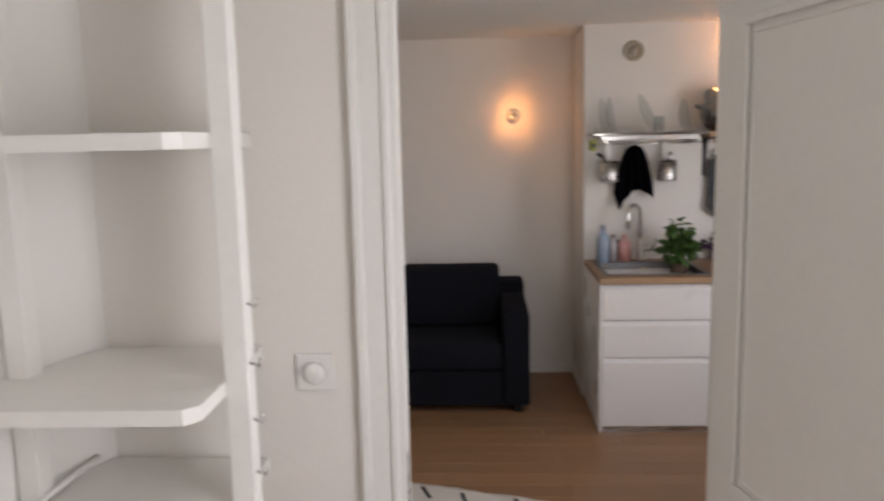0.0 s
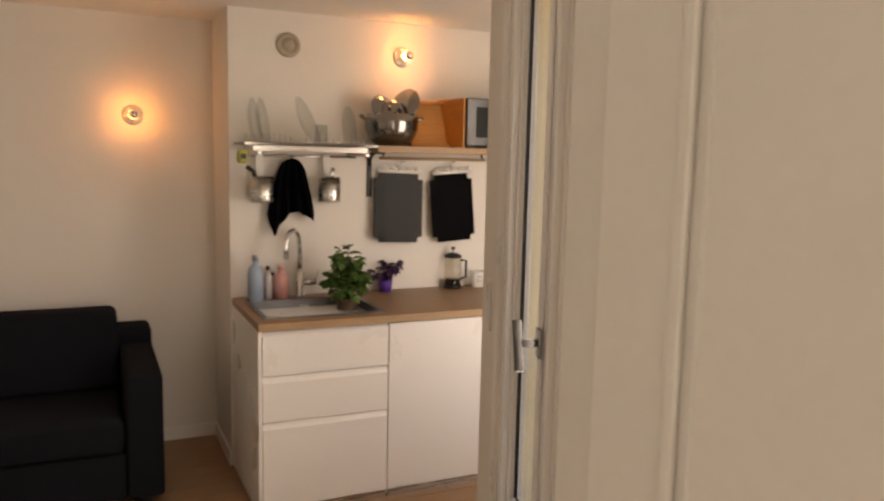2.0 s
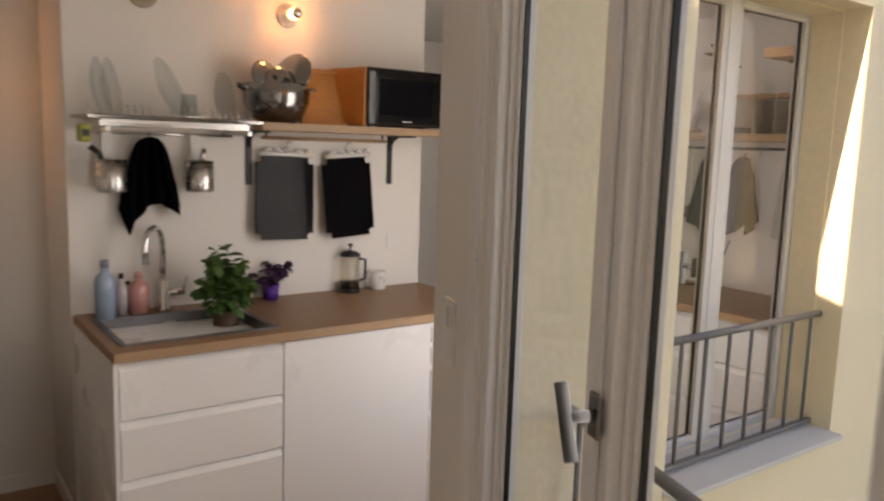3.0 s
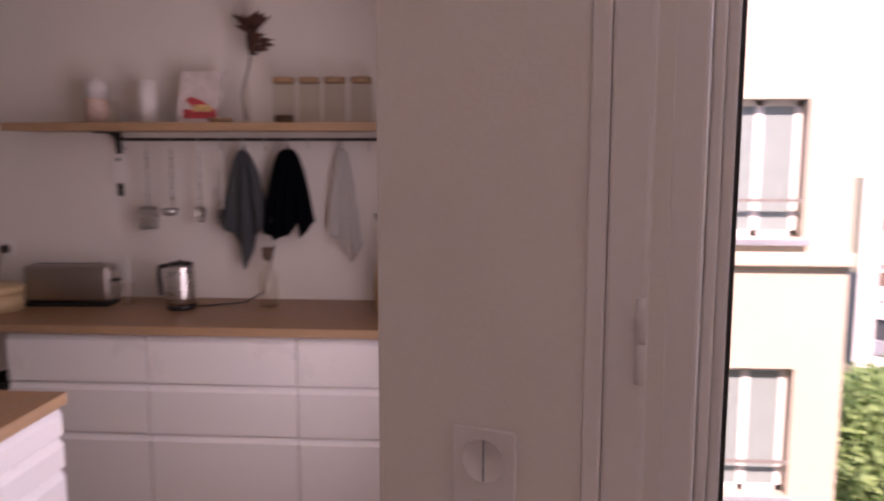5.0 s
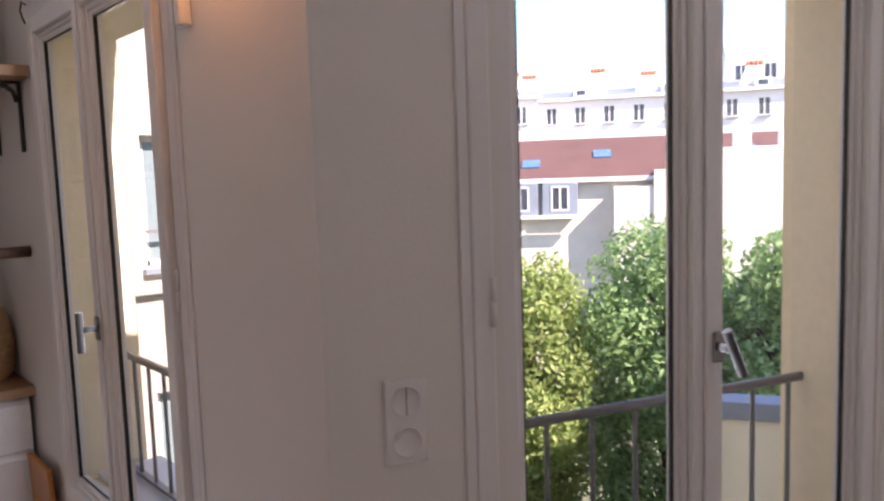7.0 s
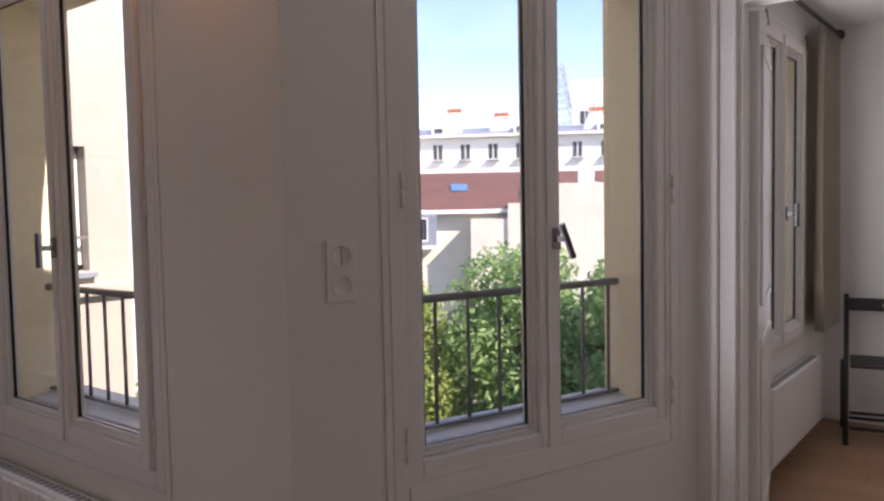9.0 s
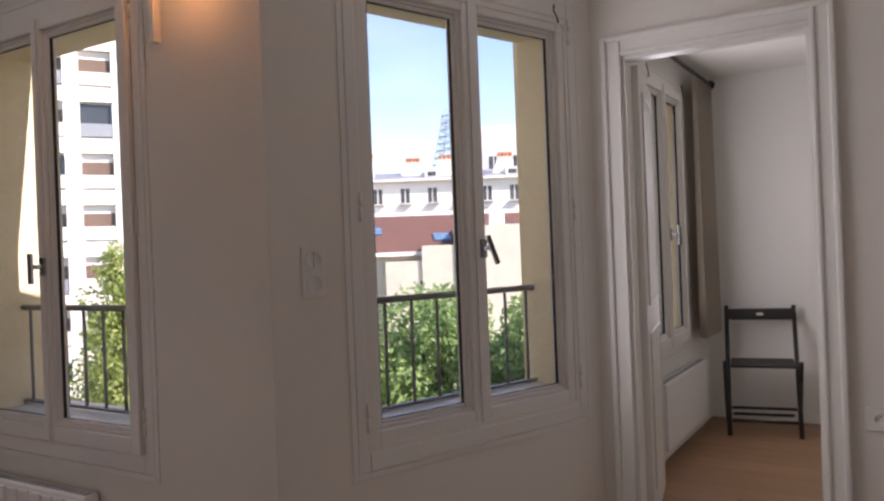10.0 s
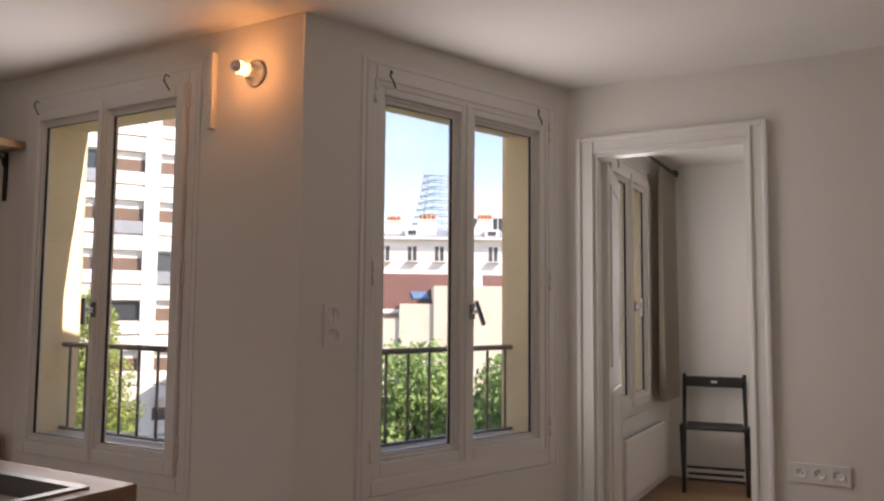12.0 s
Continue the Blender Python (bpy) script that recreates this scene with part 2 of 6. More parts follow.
# walls
structure("wall_sofa", boxes((-1.6, 1.08, 5.14, 5.3, 0, CEILING)), WALL, "smooth warm white painted wall", "wall")
structure("wall_sink", boxes((1.08, 2.76, 4.64, 5.3, 0, CEILING)), WALL, "white painted wall behind the sink counter", "wall")
structure("wall_counter", boxes((4.22, 4.4, 2.75, 6.2, 0, CEILING)), WALL, "warm white painted wall behind the long counter", "wall")
structure("wall_entrance", boxes((2.5, 3.2, 6.0, 6.2, 0, CEILING), (4.17, 4.22, 6.0, 6.2, 0, CEILING), (3.2, 4.17, 6.0, 6.2, 2.08, CEILING), (2.5, 2.76, 5.3, 6.0, 0, CEILING)), WALL, "white painted wall round the entrance door", "wall")
structure("wall_west", boxes((-1.6, -1.45, 1.44, 5.14, 0, CEILING), (-1.6, -1.45, -1.2, 1.36, 0, CEILING)), WALL, "plain white painted wall", "wall")
structure("wall_door", boxes((-1.45, 0.255, 1.36, 1.44, 0, CEILING), (0.965, 1.3, 1.36, 1.44, 0, CEILING), (0.255, 0.965, 1.36, 1.44, 2.02, CEILING)), WALL, "white painted partition wall with the bedroom doorway", "wall")
bm = B()
prism(bm, [(-0.39, 1.36), (-0.55, 1.36), (-1.45, -0.9), (-1.45, -1.05), (-1.38, -1.05)], 0, CEILING + 0.02)
structure("wall_bedroom_west", bm, WALL_BED, "plain white bedroom wall beside the shelves", "wall")
structure("wall_bedroom_end", boxes((-1.45, 1.19, -1.2, -1.05, 0, CEILING + 0.02)), WALL_BED, "plain white bedroom wall", "wall")


def holed(x0, x1, y0, y1, z0, z1, hx0, hx1, hz0, hz1):
    return boxes((x0, hx0, y0, y1, z0, z1), (hx1, x1, y0, y1, z0, z1), (hx0, hx1, y0, y1, z0, hz0), (hx0, hx1, y0, y1, hz1, z1))


W2 = dict(w=0.8835, mid=(0.371, 0.502), z0=0.681, z1=2.094)
W1 = dict(w=0.867, mid=(0.376, 0.475), z0=0.675, z1=2.09)
BW = dict(w=0.73, mid=(0.31, 0.42), z0=0.72, z1=2.08)
# inner skins of the window walls in each window's own frame: x to the right, y outwards
structure("wall_window_2", holed(-0.41, 1.16, -0.058, 0.12, 0, CEILING, -0.06, 0.945, 0.61, 2.15), WALL, "white painted window wall beside the doorway", "wall", M_W2)
structure("wall_window_1", holed(-1.1, 1.545, -0.02, 0.12, 0, CEILING, -0.06, 0.95, 0.61, 2.15), WALL, "white painted window wall beside the counter", "wall", M_W1)
structure("wall_window_3", holed(-0.97, 1.52, 0.0, 0.14, 0, CEILING + 0.02, -0.06, 0.79, 0.66, 2.14), WALL_BED, "white painted bedroom window wall", "wall", M_BW)


def casing(name, m, label, z=2.02, width=0.082):
    """Moulded door casing round an opening from x 0.255 to 0.965, facing -y of m."""
    th = thing(name, m, label, "door frame")
    tagged(th, kind="structure")
    for nm, x0, x1, z0, z1 in (("jamb_trim", 0.255 - width, 0.255, 0, z + width), ("jamb_trim", 0.965, 0.965 + width, 0, z + width), ("head_trim", 0.255, 0.965, z, z + width)):
        bm = boxes((x0, x1, -0.012, 0, z0, z1))
        if nm == "jamb_trim":
            out = x0 if x0 < 0.5 else x1 - 0.022
            box(bm, out, out + 0.022, -0.026, -0.012, z0, z1, 0.005)
            inn = x1 - 0.016 if x0 < 0.5 else x0
            box(bm, inn, inn + 0.016, -0.019, -0.012, z0, z1, 0.004)
        else:
            box(bm, x0 - width + 0.022, x1 + width - 0.022, -0.026, -0.012, z1 - 0.022, z1, 0.005)
            box(bm, x0, x1, -0.019, -0.012, z0, z0 + 0.016, 0.004)
        part(nm, bm, GLOSS_WHITE, th)
    return th


casing("door_casing_bedroom", pose(0, 1.36, 0), "white painted moulded door casing, bedroom side")
casing("door_casing_kitchen", pose(1.22, 1.44, 0, 0, 0, 180), "white painted moulded door casing, kitchen side")
lining = thing("door_lining", pose(0, 1.36, 0), "white painted door lining with a rebate", "door frame")
tagged(lining, kind="structure")
for x0, x1, z0, z1 in ((0.255, 0.27, 0, 2.02), (0.95, 0.965, 0, 2.02), (0.27, 0.95, 2.005, 2.02)):
    part("lining_board", boxes((x0, x1, 0.001, 0.079, z0, z1)), GLOSS_WHITE, lining)
part("strike_plate", boxes((0.269, 0.273, 0.012, 0.034, 0.85, 0.99, 0.001)), STEEL, lining, "worn steel strike plate")


def door_leaf(m):
    th = thing("door_1", m, "white panelled interior door standing open into the bedroom", "door")
    tagged(th, kind="structure")
    w, t, h = 0.69, 0.038, 1.998
    part("leaf", boxes((0, w, -t / 2, t / 2, 0.008, h, 0.003)), GLOSS_WHITE, th)
    for z0, z1 in ((0.97, 1.90), (0.17, 0.85)):
        for side in (-1, 1):
            y0, y1 = (-t / 2 - 0.009, -t / 2) if side < 0 else (t / 2, t / 2 + 0.009)
            bm = B()
            x0, x1 = 0.10, w - 0.075
            for r in ((x0, x1, z0, z0 + 0.018), (x0, x1, z1 - 0.018, z1), (x0, x0 + 0.018, z0 + 0.018, z1 - 0.018), (x1 - 0.018, x1, z0 + 0.018, z1 - 0.018)):
                box(bm, r[0], r[1], y0, y1, r[2], r[3], 0.004)
            part("panel_moulding", bm, GLOSS_WHITE, th)
            part("panel", boxes((x0 + 0.035, x1 - 0.035, y0 + 0.004, y1 - 0.003, z0 + 0.035, z1 - 0.035, 0.004)), GLOSS_WHITE, th)
    for z in (0.25, 1.75):
        bm = B()
        tube(bm, [(-0.004, t / 2 + 0.004, z), (-0.004, t / 2 + 0.004, z + 0.1)], 0.007)
        part("hinge", bm, GLOSS_WHITE, th)
    return th


door_leaf(pose(0.943, 1.345, 0, 0, 0, -78.5))


# windows
# steel taken near black in the colour, as seen against the bright window
LEVER = mat("darkened_steel_lever", (0.06, 0.057, 0.055), 0.5, 0.4, vary=0.08)
def sash(th, x0, x1, z0, z1, left, front):
    """One casement with its pane; x0..x1, z0..z1 bound the glass; the face steps back towards the glass."""
    s = 0.055
    a, b = (s + 0.02, s) if left else (s, s + 0.02)
    bm = boxes((x0 - a, x0 - 0.026, front, 0.012, z0 - 0.085, z1 + 0.075, 0.005), (x1 + 0.026, x1 + b, front, 0.012, z0 - 0.085, z1 + 0.075, 0.005),
               (x0 - 0.026, x1 + 0.026, front + 0.001, 0.01, z0 - 0.085, z0 - 0.026, 0.005), (x0 - 0.026, x1 + 0.026, front + 0.001, 0.01, z1 + 0.026, z1 + 0.075, 0.005))
    c = part("casement", bm, PVC, th)
    mid_y, low_y = (front - 0.02) / 2 + 0.004, -0.022
    for e, w_, y in ((0.026, 0.013, mid_y), (0.013, 0.013, low_y)):
        part("glazing_bead", boxes((x0 - e, x0 - e + w_, y, 0.009, z0 - e, z1 + e, 0.003), (x1 + e - w_, x1 + e, y, 0.009, z0 - e, z1 + e, 0.003),
                                   (x0 - e + w_, x1 + e - w_, y, 0.009, z0 - e, z0 - e + w_, 0.003), (x0 - e + w_, x1 + e - w_, y, 0.009, z1 + e - w_, z1 + e, 0.003)), PVC, c)
    bead = boxes((x0, x0 + 0.005, -0.016, -0.006, z0, z1), (x1 - 0.005, x1, -0.016, -0.006, z0, z1), (x0 + 0.005, x1 - 0.005, -0.012, -0.006, z0, z0 + 0.003), (x0 + 0.005, x1 - 0.005, -0.012, -0.006, z1 - 0.003, z1))
    part("gasket", bead, BLACK, c, "black rubber glazing gasket")
    pane = part("pane", boxes((x0 + 0.002, x1 - 0.002, -0.004, 0.002, z0 + 0.002, z1 - 0.002)), WINDOW_GLASS, c)
    pane.visible_shadow = False
    return c


def window(name, m, spec, label, wall_in, handle_side=1, tilt=0.0):
    th = tagged(thing(name, m, label, "window"), kind="structure")
    w, (m0, m1), z0, z1 = spec["w"], spec["mid"], spec["z0"], spec["z1"]
    o = 0.125
    bm = boxes((-o, -0.078, wall_in - 0.006, 0.04, z0 - 0.15, z1 + 0.14, 0.006), (w + 0.078, w + o, wall_in - 0.006, 0.04, z0 - 0.15, z1 + 0.14, 0.006),
               (-0.078, w + 0.078, wall_in - 0.006, 0.04, z0 - 0.15, z0 - 0.088, 0.006), (-0.078, w + 0.078, wall_in - 0.006, 0.04, z1 + 0.078, z1 + 0.14, 0.006))
    part("window_frame", bm, PVC, th)
    part("frame_moulding", boxes((-o - 0.022, -o, wall_in - 0.005, wall_in, z0 - 0.172, z1 + 0.162, 0.003), (w + o, w + o + 0.022, wall_in - 0.005, wall_in, z0 - 0.172, z1 + 0.162, 0.003),
                                 (-o, w + o, wall_in - 0.005, wall_in, z0 - 0.172, z0 - 0.15, 0.003), (-o, w + o, wall_in - 0.005, wall_in, z1 + 0.14, z1 + 0.162, 0.003)), PVC, th)
    front = wall_in + 0.005 if wall_in < -0.04 else -0.044
    sash(th, 0, m0, z0, z1, True, front)
    sash(th, m1, w, z0, z1, False, front)
    mc = (m0 + m1) / 2
    part("meeting_stile", boxes((mc - 0.016, mc + 0.016, front - 0.008, front, z0 - 0.08, z1 + 0.07, 0.005)), PVC, th)
    hz = z0 + 0.565
    hx = mc + 0.016 * handle_side
    bm = boxes((hx - 0.016, hx + 0.016, front - 0.016, front - 0.0082, hz - 0.034, hz + 0.034, 0.004))
    plate = part("handle_plate", bm, DARK_STEEL, th, "dull steel handle plate")
    bm = B()
    tube(bm, [(hx, front - 0.016, hz), (hx, front - 0.058, hz)], 0.009, 10)
    a = radians(tilt)
    d = Vector((math.sin(a), 0, math.cos(a)))
    c = Vector((hx, front - 0.058, hz))
    tube(bm, [c - d * 0.062, c + d * 0.05], 0.0105, 10)
    part("lever", bm, LEVER, plate, "brushed steel T-shaped lever, darkened to its backlit look")
    for hx2 in (-0.084, w + 0.084):
        for z in (z0 - 0.02, (z0 + z1) / 2 - 0.04, z1 - 0.02):
            bm = B()
            tube(bm, [(hx2, wall_in - 0.009, z), (hx2, wall_in - 0.009, z + 0.045)], 0.006, 8)
            tube(bm, [(hx2, wall_in - 0.009, z + 0.05), (hx2, wall_in - 0.009, z + 0.095)], 0.006, 8)
            part("hinge", bm, PVC, th)
    for hx3 in (-0.01, w - 0.005):
        bm = B()
        z = z1 + 0.05
        hy = min(wall_in - 0.006, front)
        tube(bm, [(hx3, hy - 0.012, z + 0.06), (hx3 - 0.012, hy - 0.02, z + 0.07), (hx3 - 0.02, hy - 0.024, z + 0.045), (hx3, hy - 0.024, z + 0.02), (hx3 + 0.012, hy - 0.02, z)], 0.003, 6)
        part("curtain_hook", bm, BLACK_IRON, th, "small steel S-shaped hook")
    return th


window("window_2", M_W2, W2, "white two-leaf casement window, closed, beside the doorway", -0.058, 1, -24)
window("window_1", M_W1, W1, "white two-leaf casement window, closed, beside the counter", -0.02, 1, 0)
w1_guide = thing("blind_guide", M_W1, "short white guide strip beside the window top", "guide")
part("strip", boxes((1.075, 1.10, -0.05, -0.02, 1.96, 2.27, 0.004)), PVC, w1_guide)
window("window_3", M_BW, BW, "white two-leaf bedroom casement window, closed", 0.0, 1, 0)


def rail(name, m, x0, x1, y, z0, z1, label, bars):
    th = thing(name, m, label, "railing")
    bm = B()
    tube(bm, [(x0, y, z1), (x1, y, z1)], 0.0125, 10)
    part("top_rail", bm, RAIL_PAINT, th)
    part("bottom_rail", boxes((x0, x1, y - 0.012, y + 0.012, z0 - 0.006, z0 + 0.006, 0.002)), RAIL_PAINT, th)
    for i in range(bars):
        x = x0 + 0.05 + (x1 - x0 - 0.1) * i / (bars - 1)
        bm = B()
        tube(bm, [(x, y, z0 + 0.004), (x, y, z1 - 0.008)], 0.0065, 8)
        part("bar", bm, RAIL_PAINT, th)
    return th


rail("window_railing", M_W2, -0.03, 0.92, 0.14, 0.68, 1.072, "grey painted steel railing outside the window", 8)
rail("window_railing", M_W1, -0.03, 0.92, 0.14, 0.68, 1.072, "grey painted steel railing outside the window", 8)
rail("window_railing", M_BW, -0.03, 0.76, 0.2, 0.70, 1.09, "grey painted steel railing outside the bedroom window", 7)


# outer skins of the own building
def facade(name, m, x0, x1, spec, y0, y1, label, material):
    return structure(name, holed(x0, x1, y0, y1, -10, 4.6, -0.03, spec["w"] + 0.03, spec["z0"] - 0.03, spec["z1"] + 0.03), material, label, "facade", m)


facade("facade_2", M_W2, -0.05, 1.24, W2, 0.125, 0.175, "cream rendered outer wall round the window", CREAM)
facade("facade_1", M_W1, -0.5, 1.22, W1, 0.125, 0.22, "cream rendered outer wall round the window", CREAM)
facade("facade_3", M_BW, -0.9, 16, BW, 0.145, 0.30, "cream rendered outer wall of the bedroom wing", CREAM)
for nm, m, spec, y1 in (("window_reveal_2", M_W2, W2, 0.1248), ("window_reveal_1", M_W1, W1, 0.1248), ("window_reveal_3", M_BW, BW, 0.1448)):
    w, z0, z1 = spec["w"], spec["z0"], spec["z1"]
    structure(nm, holed(-0.0575, w + 0.0575, 0.0135, y1, z0 - 0.0575, z1 + 0.0575, -0.024, w + 0.024, z0 - 0.03, z1 + 0.024), CREAM, "cream rendered lining of the window opening", "reveal", m)
for nm, m, spec, y1 in (("window_sill_2", M_W2, W2, 0.175), ("window_sill_1", M_W1, W1, 0.22)):
    structure(nm, boxes((-0.028, spec["w"] + 0.028, 0.05, y1 + 0.05, spec["z0"] - 0.0285, spec["z0"] - 0.012, 0.003)), SILL, "pale painted outer window sill", "sill", m)
structure("facade_plaster", boxes((3.68, 9.6, 2.56, 2.74, -10, 4.6)), PLASTER, "cracked white plaster outer wall", "facade")
# added bulk out of view, height assumed; blocks the western sun
structure("backing_roof", boxes((-6, 9.6, 6.2, 12, -10, 4.6), (-12, -1.6, -16, 12, -10, 4.6)), CREAM, "far side of the own building, added out of view", "facade")


# kitchen units
def drawer_unit(name, m, w, rows, label, group, depth=0.58, top=0.862, door=False):
    """A base cabinet facing -y of m, x from 0 to w, with handle-less fronts that have a sloped grip edge."""
    th = thing(name, m, label, "cabinet", group)
    part("carcass", boxes((0.001, w - 0.001, 0.022, depth, 0.012, top, 0.001)), FRONT, th)
    for z0, z1 in rows:
        bm = B()
        g = 0.0 if door else 0.026
        box(bm, 0.002, w - 0.002, 0.0, 0.019, z0 + 0.002, z1 - 0.004 - g, 0.002)
        if g:
            zt = z1 - 0.004 - g
            v = [bm.verts.new(c) for c in ((0.002, 0.0, zt), (w - 0.002, 0.0, zt), (w - 0.002, 0.017, zt + g), (0.002, 0.017, zt + g), (0.002, 0.019, zt), (w - 0.002, 0.019, zt), (w - 0.002, 0.019, zt + g), (0.002, 0.019, zt + g))]
            for f in ((0, 1, 2, 3), (4, 7, 6, 5), (3, 2, 6, 7), (0, 3, 7, 4), (1, 5, 6, 2)):
                bm.faces.new([v[k] for k in f])
        part("cabinet_door" if door else "drawer_front", bm, FRONT, th)
        # black strip over the white carcass paints the shade line above each drawer
        if g:
            part("grip_shadow_gap", boxes((0.004, w - 0.004, 0.0195, 0.0215, z1 - 0.03, z1 + 0.004)), BLACK_IRON, th, "black strip standing for the shade behind the grip edge")
    part("plinth", boxes((0.003, w - 0.003, 0.008, 0.022, 0.0, 0.03)), STEEL, th, "grey metal plinth strip")
    return th


ROWS3 = ((0.035, 0.44), (0.44, 0.655), (0.655, 0.862))
ROWS5 = ((0.035, 0.24), (0.24, 0.445), (0.445, 0.655), (0.655, 0.76), (0.76, 0.862))
UY = 3.985
drawer_unit("drawer_cabinet", pose(1.105, UY, 0), 0.598, ROWS3, "white three-drawer base cabinet under the sink worktop", "sink counter units")
drawer_unit("door_cabinet", pose(1.704, UY, 0), 0.690, ((0.035, 0.862),), "white base cabinet with one plain door", "sink counter units", door=True)
drawer_unit("drawer_cabinet", pose(2.395, UY, 0), 0.362, ((0.035, 0.25), (0.25, 0.46), (0.46, 0.672), (0.672, 0.77), (0.77, 0.862)), "white narrow base cabinet with five drawers", "sink counter units")
tagged(solid("side_panel", boxes((1.088, 1.104, UY, 4.635, 0.0, 0.862, 0.001)), FRONT), "white end panel of the sink counter", "panel")
# worktop with a cut-out for the sink
wt = thing("worktop", pose(0, 0, 0), "oak-look worktop with a rounded front edge", "worktop")
SX0, SX1, SY0, SY1 = 1.14, 1.70, 4.06, 4.50
bm = B()
ring_o = ((1.088, UY - 0.012), (2.762, UY - 0.012), (2.762, 4.638), (1.088, 4.638))
ring_i = ((SX0, SY0), (SX1, SY0), (SX1, SY1), (SX0, SY1))
lo_o, hi_o, lo_i, hi_i = ([bm.verts.new((x, y, z)) for x, y in r] for r, z in ((ring_o, 0.864), (ring_o, 0.9), (ring_i, 0.864), (ring_i, 0.9)))
for k in range(4):
    n_ = (k + 1) % 4
    for f in ((lo_o[k], lo_o[n_], hi_o[n_], hi_o[k]), (hi_o[k], hi_o[n_], hi_i[n_], hi_i[k]), (hi_i[k], hi_i[n_], lo_i[n_], lo_i[k]), (lo_i[k], lo_i[n_], lo_o[n_], lo_o[k])):
        bm.faces.new(f)
part("top", bm, OAK, wt)
part("front_edging", boxes((1.088, 2.762, UY - 0.015, UY - 0.0122, 0.865, 0.899, 0.001)), SHELF_OAK, wt, "paler front edging strip")
part("end_edging", boxes((2.7622, 2.765, UY - 0.012, 4.638, 0.865, 0.899, 0.001)), SHELF_OAK_Y, wt)
sink = thing("sink", pose(0, 0, 0), "stainless steel inset sink with an overflow", "sink")
bm = boxes((SX0 - 0.012, SX1 + 0.012, SY0 - 0.012, SY0 + 0.012, 0.9005, 0.905, 0.001), (SX0 - 0.012, SX1 + 0.012, SY1 - 0.012, SY1 + 0.012, 0.9005, 0.905, 0.001),
           (SX0 - 0.012, SX0 + 0.012, SY0 + 0.012, SY1 - 0.012, 0.9005, 0.905, 0.001), (SX1 - 0.012, SX1 + 0.012, SY0 + 0.012, SY1 - 0.012, 0.9005, 0.905, 0.001))
part("rim", bm, SINK_STEEL, sink)
part("bowl", boxes((SX0 + 0.003, SX0 + 0.01, SY0 + 0.003, SY1 - 0.003, 0.72, 0.9), (SX1 - 0.01, SX1 - 0.003, SY0 + 0.003, SY1 - 0.003, 0.72, 0.9), (SX0 + 0.01, SX1 - 0.01, SY0 + 0.003, SY0 + 0.01, 0.72, 0.9),
                   (SX0 + 0.01, SX1 - 0.01, SY1 - 0.01, SY1 - 0.003, 0.72, 0.9), (SX0 + 0.003, SX1 - 0.003, SY0 + 0.003, SY1 - 0.003, 0.71, 0.72)), SINK_STEEL, sink)
part("overflow", boxes((1.40, 1.45, SY1 - 0.0125, SY1 - 0.0102, 0.85, 0.872, 0.002)), CHROME, sink, "chrome overflow grille")
bm = B()
lathe(bm, [(0.045, 0.721), (0.045, 0.725), (0.03, 0.727)], 20, (1.42, 4.28, 0))
part("drain", bm, CHROME, sink)

CX = 3.625
for i, (y1, w) in enumerate(((2.885, 0.627), (3.513, 0.622), (4.136, 0.595))):
    drawer_unit("drawer_cabinet", pose(CX, y1 + w, 0, 0, 0, -90), w, ROWS3, "white three-drawer base cabinet under the long worktop", "long counter units")
wt2 = thing("worktop", pose(0, 0, 0), "long oak-look worktop with a rounded free end", "worktop")
out = [(CX - 0.022, 2.872), (4.218, 2.872), (4.218, 5.1), (4.1, 5.1)]
for k in range(9):
    a = math.pi / 2 + k / 8 * math.pi / 2
    out.append((CX - 0.022 + 0.16 + 0.16 * math.cos(a), 5.1 - 0.16 + 0.16 * math.sin(a)))
bm = B()
prism(bm, out, 0.864, 0.9)
part("top", bm, OAK_Y, wt2)
part("front_edging", boxes((CX - 0.025, CX - 0.0222, 2.873, 4.938, 0.865, 0.899, 0.001)), SHELF_OAK_Y, wt2, "paler front edging strip")


# sofa
def sofa(m):
    th = thing("sofa", m, "charcoal fabric two-seat sofa with block arms", "sofa")
    w, d = 1.66, 0.84
    part("base", boxes((0.16, w - 0.16, 0.02, d, 0.05, 0.27, 0.015)), SOFA, th)
    part("backrest", boxes((0.0, w, d - 0.2, d, 0.05, 0.72, 0.03, 3)), SOFA, th)
    for x in (0.0, w - 0.16):
        bm = boxes((x, x + 0.16, 0.0, d - 0.2, 0.05, 0.64, 0.022, 3))
        part("armrest", bm, SOFA, th)
    for i in range(2):
        x0 = 0.165 + i * (w - 0.33) / 2
        x1 = x0 + (w - 0.33) / 2 - 0.004
        for nm, r in (("seat_cushion", (x0, x1, -0.005, d - 0.22, 0.275, 0.44)), ("back_cushion", (x0, x1, d - 0.36, d - 0.18, 0.44, 0.835))):
            bm = boxes((*r, 0.04, 4))
            for f in bm.faces:
                f.smooth = True
            bmesh.ops.subdivide_edges(bm, edges=bm.edges, cuts=1, use_grid_fill=True)
            c = Vector(((r[0] + r[1]) / 2, (r[2] + r[3]) / 2, (r[4] + r[5]) / 2))
            for v in bm.verts:
                v.co += (v.co - c) * 0.02 * noise.noise(v.co * 4)
                if nm == "back_cushion":
                    v.co.y += (v.co.z - 0.44) * 0.18
            part(nm, bm, SOFA, th)
    for x in (0.05, w - 0.1):
        for y in (0.05, d - 0.1):
            part("foot", boxes((x, x + 0.05, y, y + 0.05, 0.0, 0.05, 0.004)), BLACK, th)
    return th


sofa(pose(-0.945, 4.275, 0))


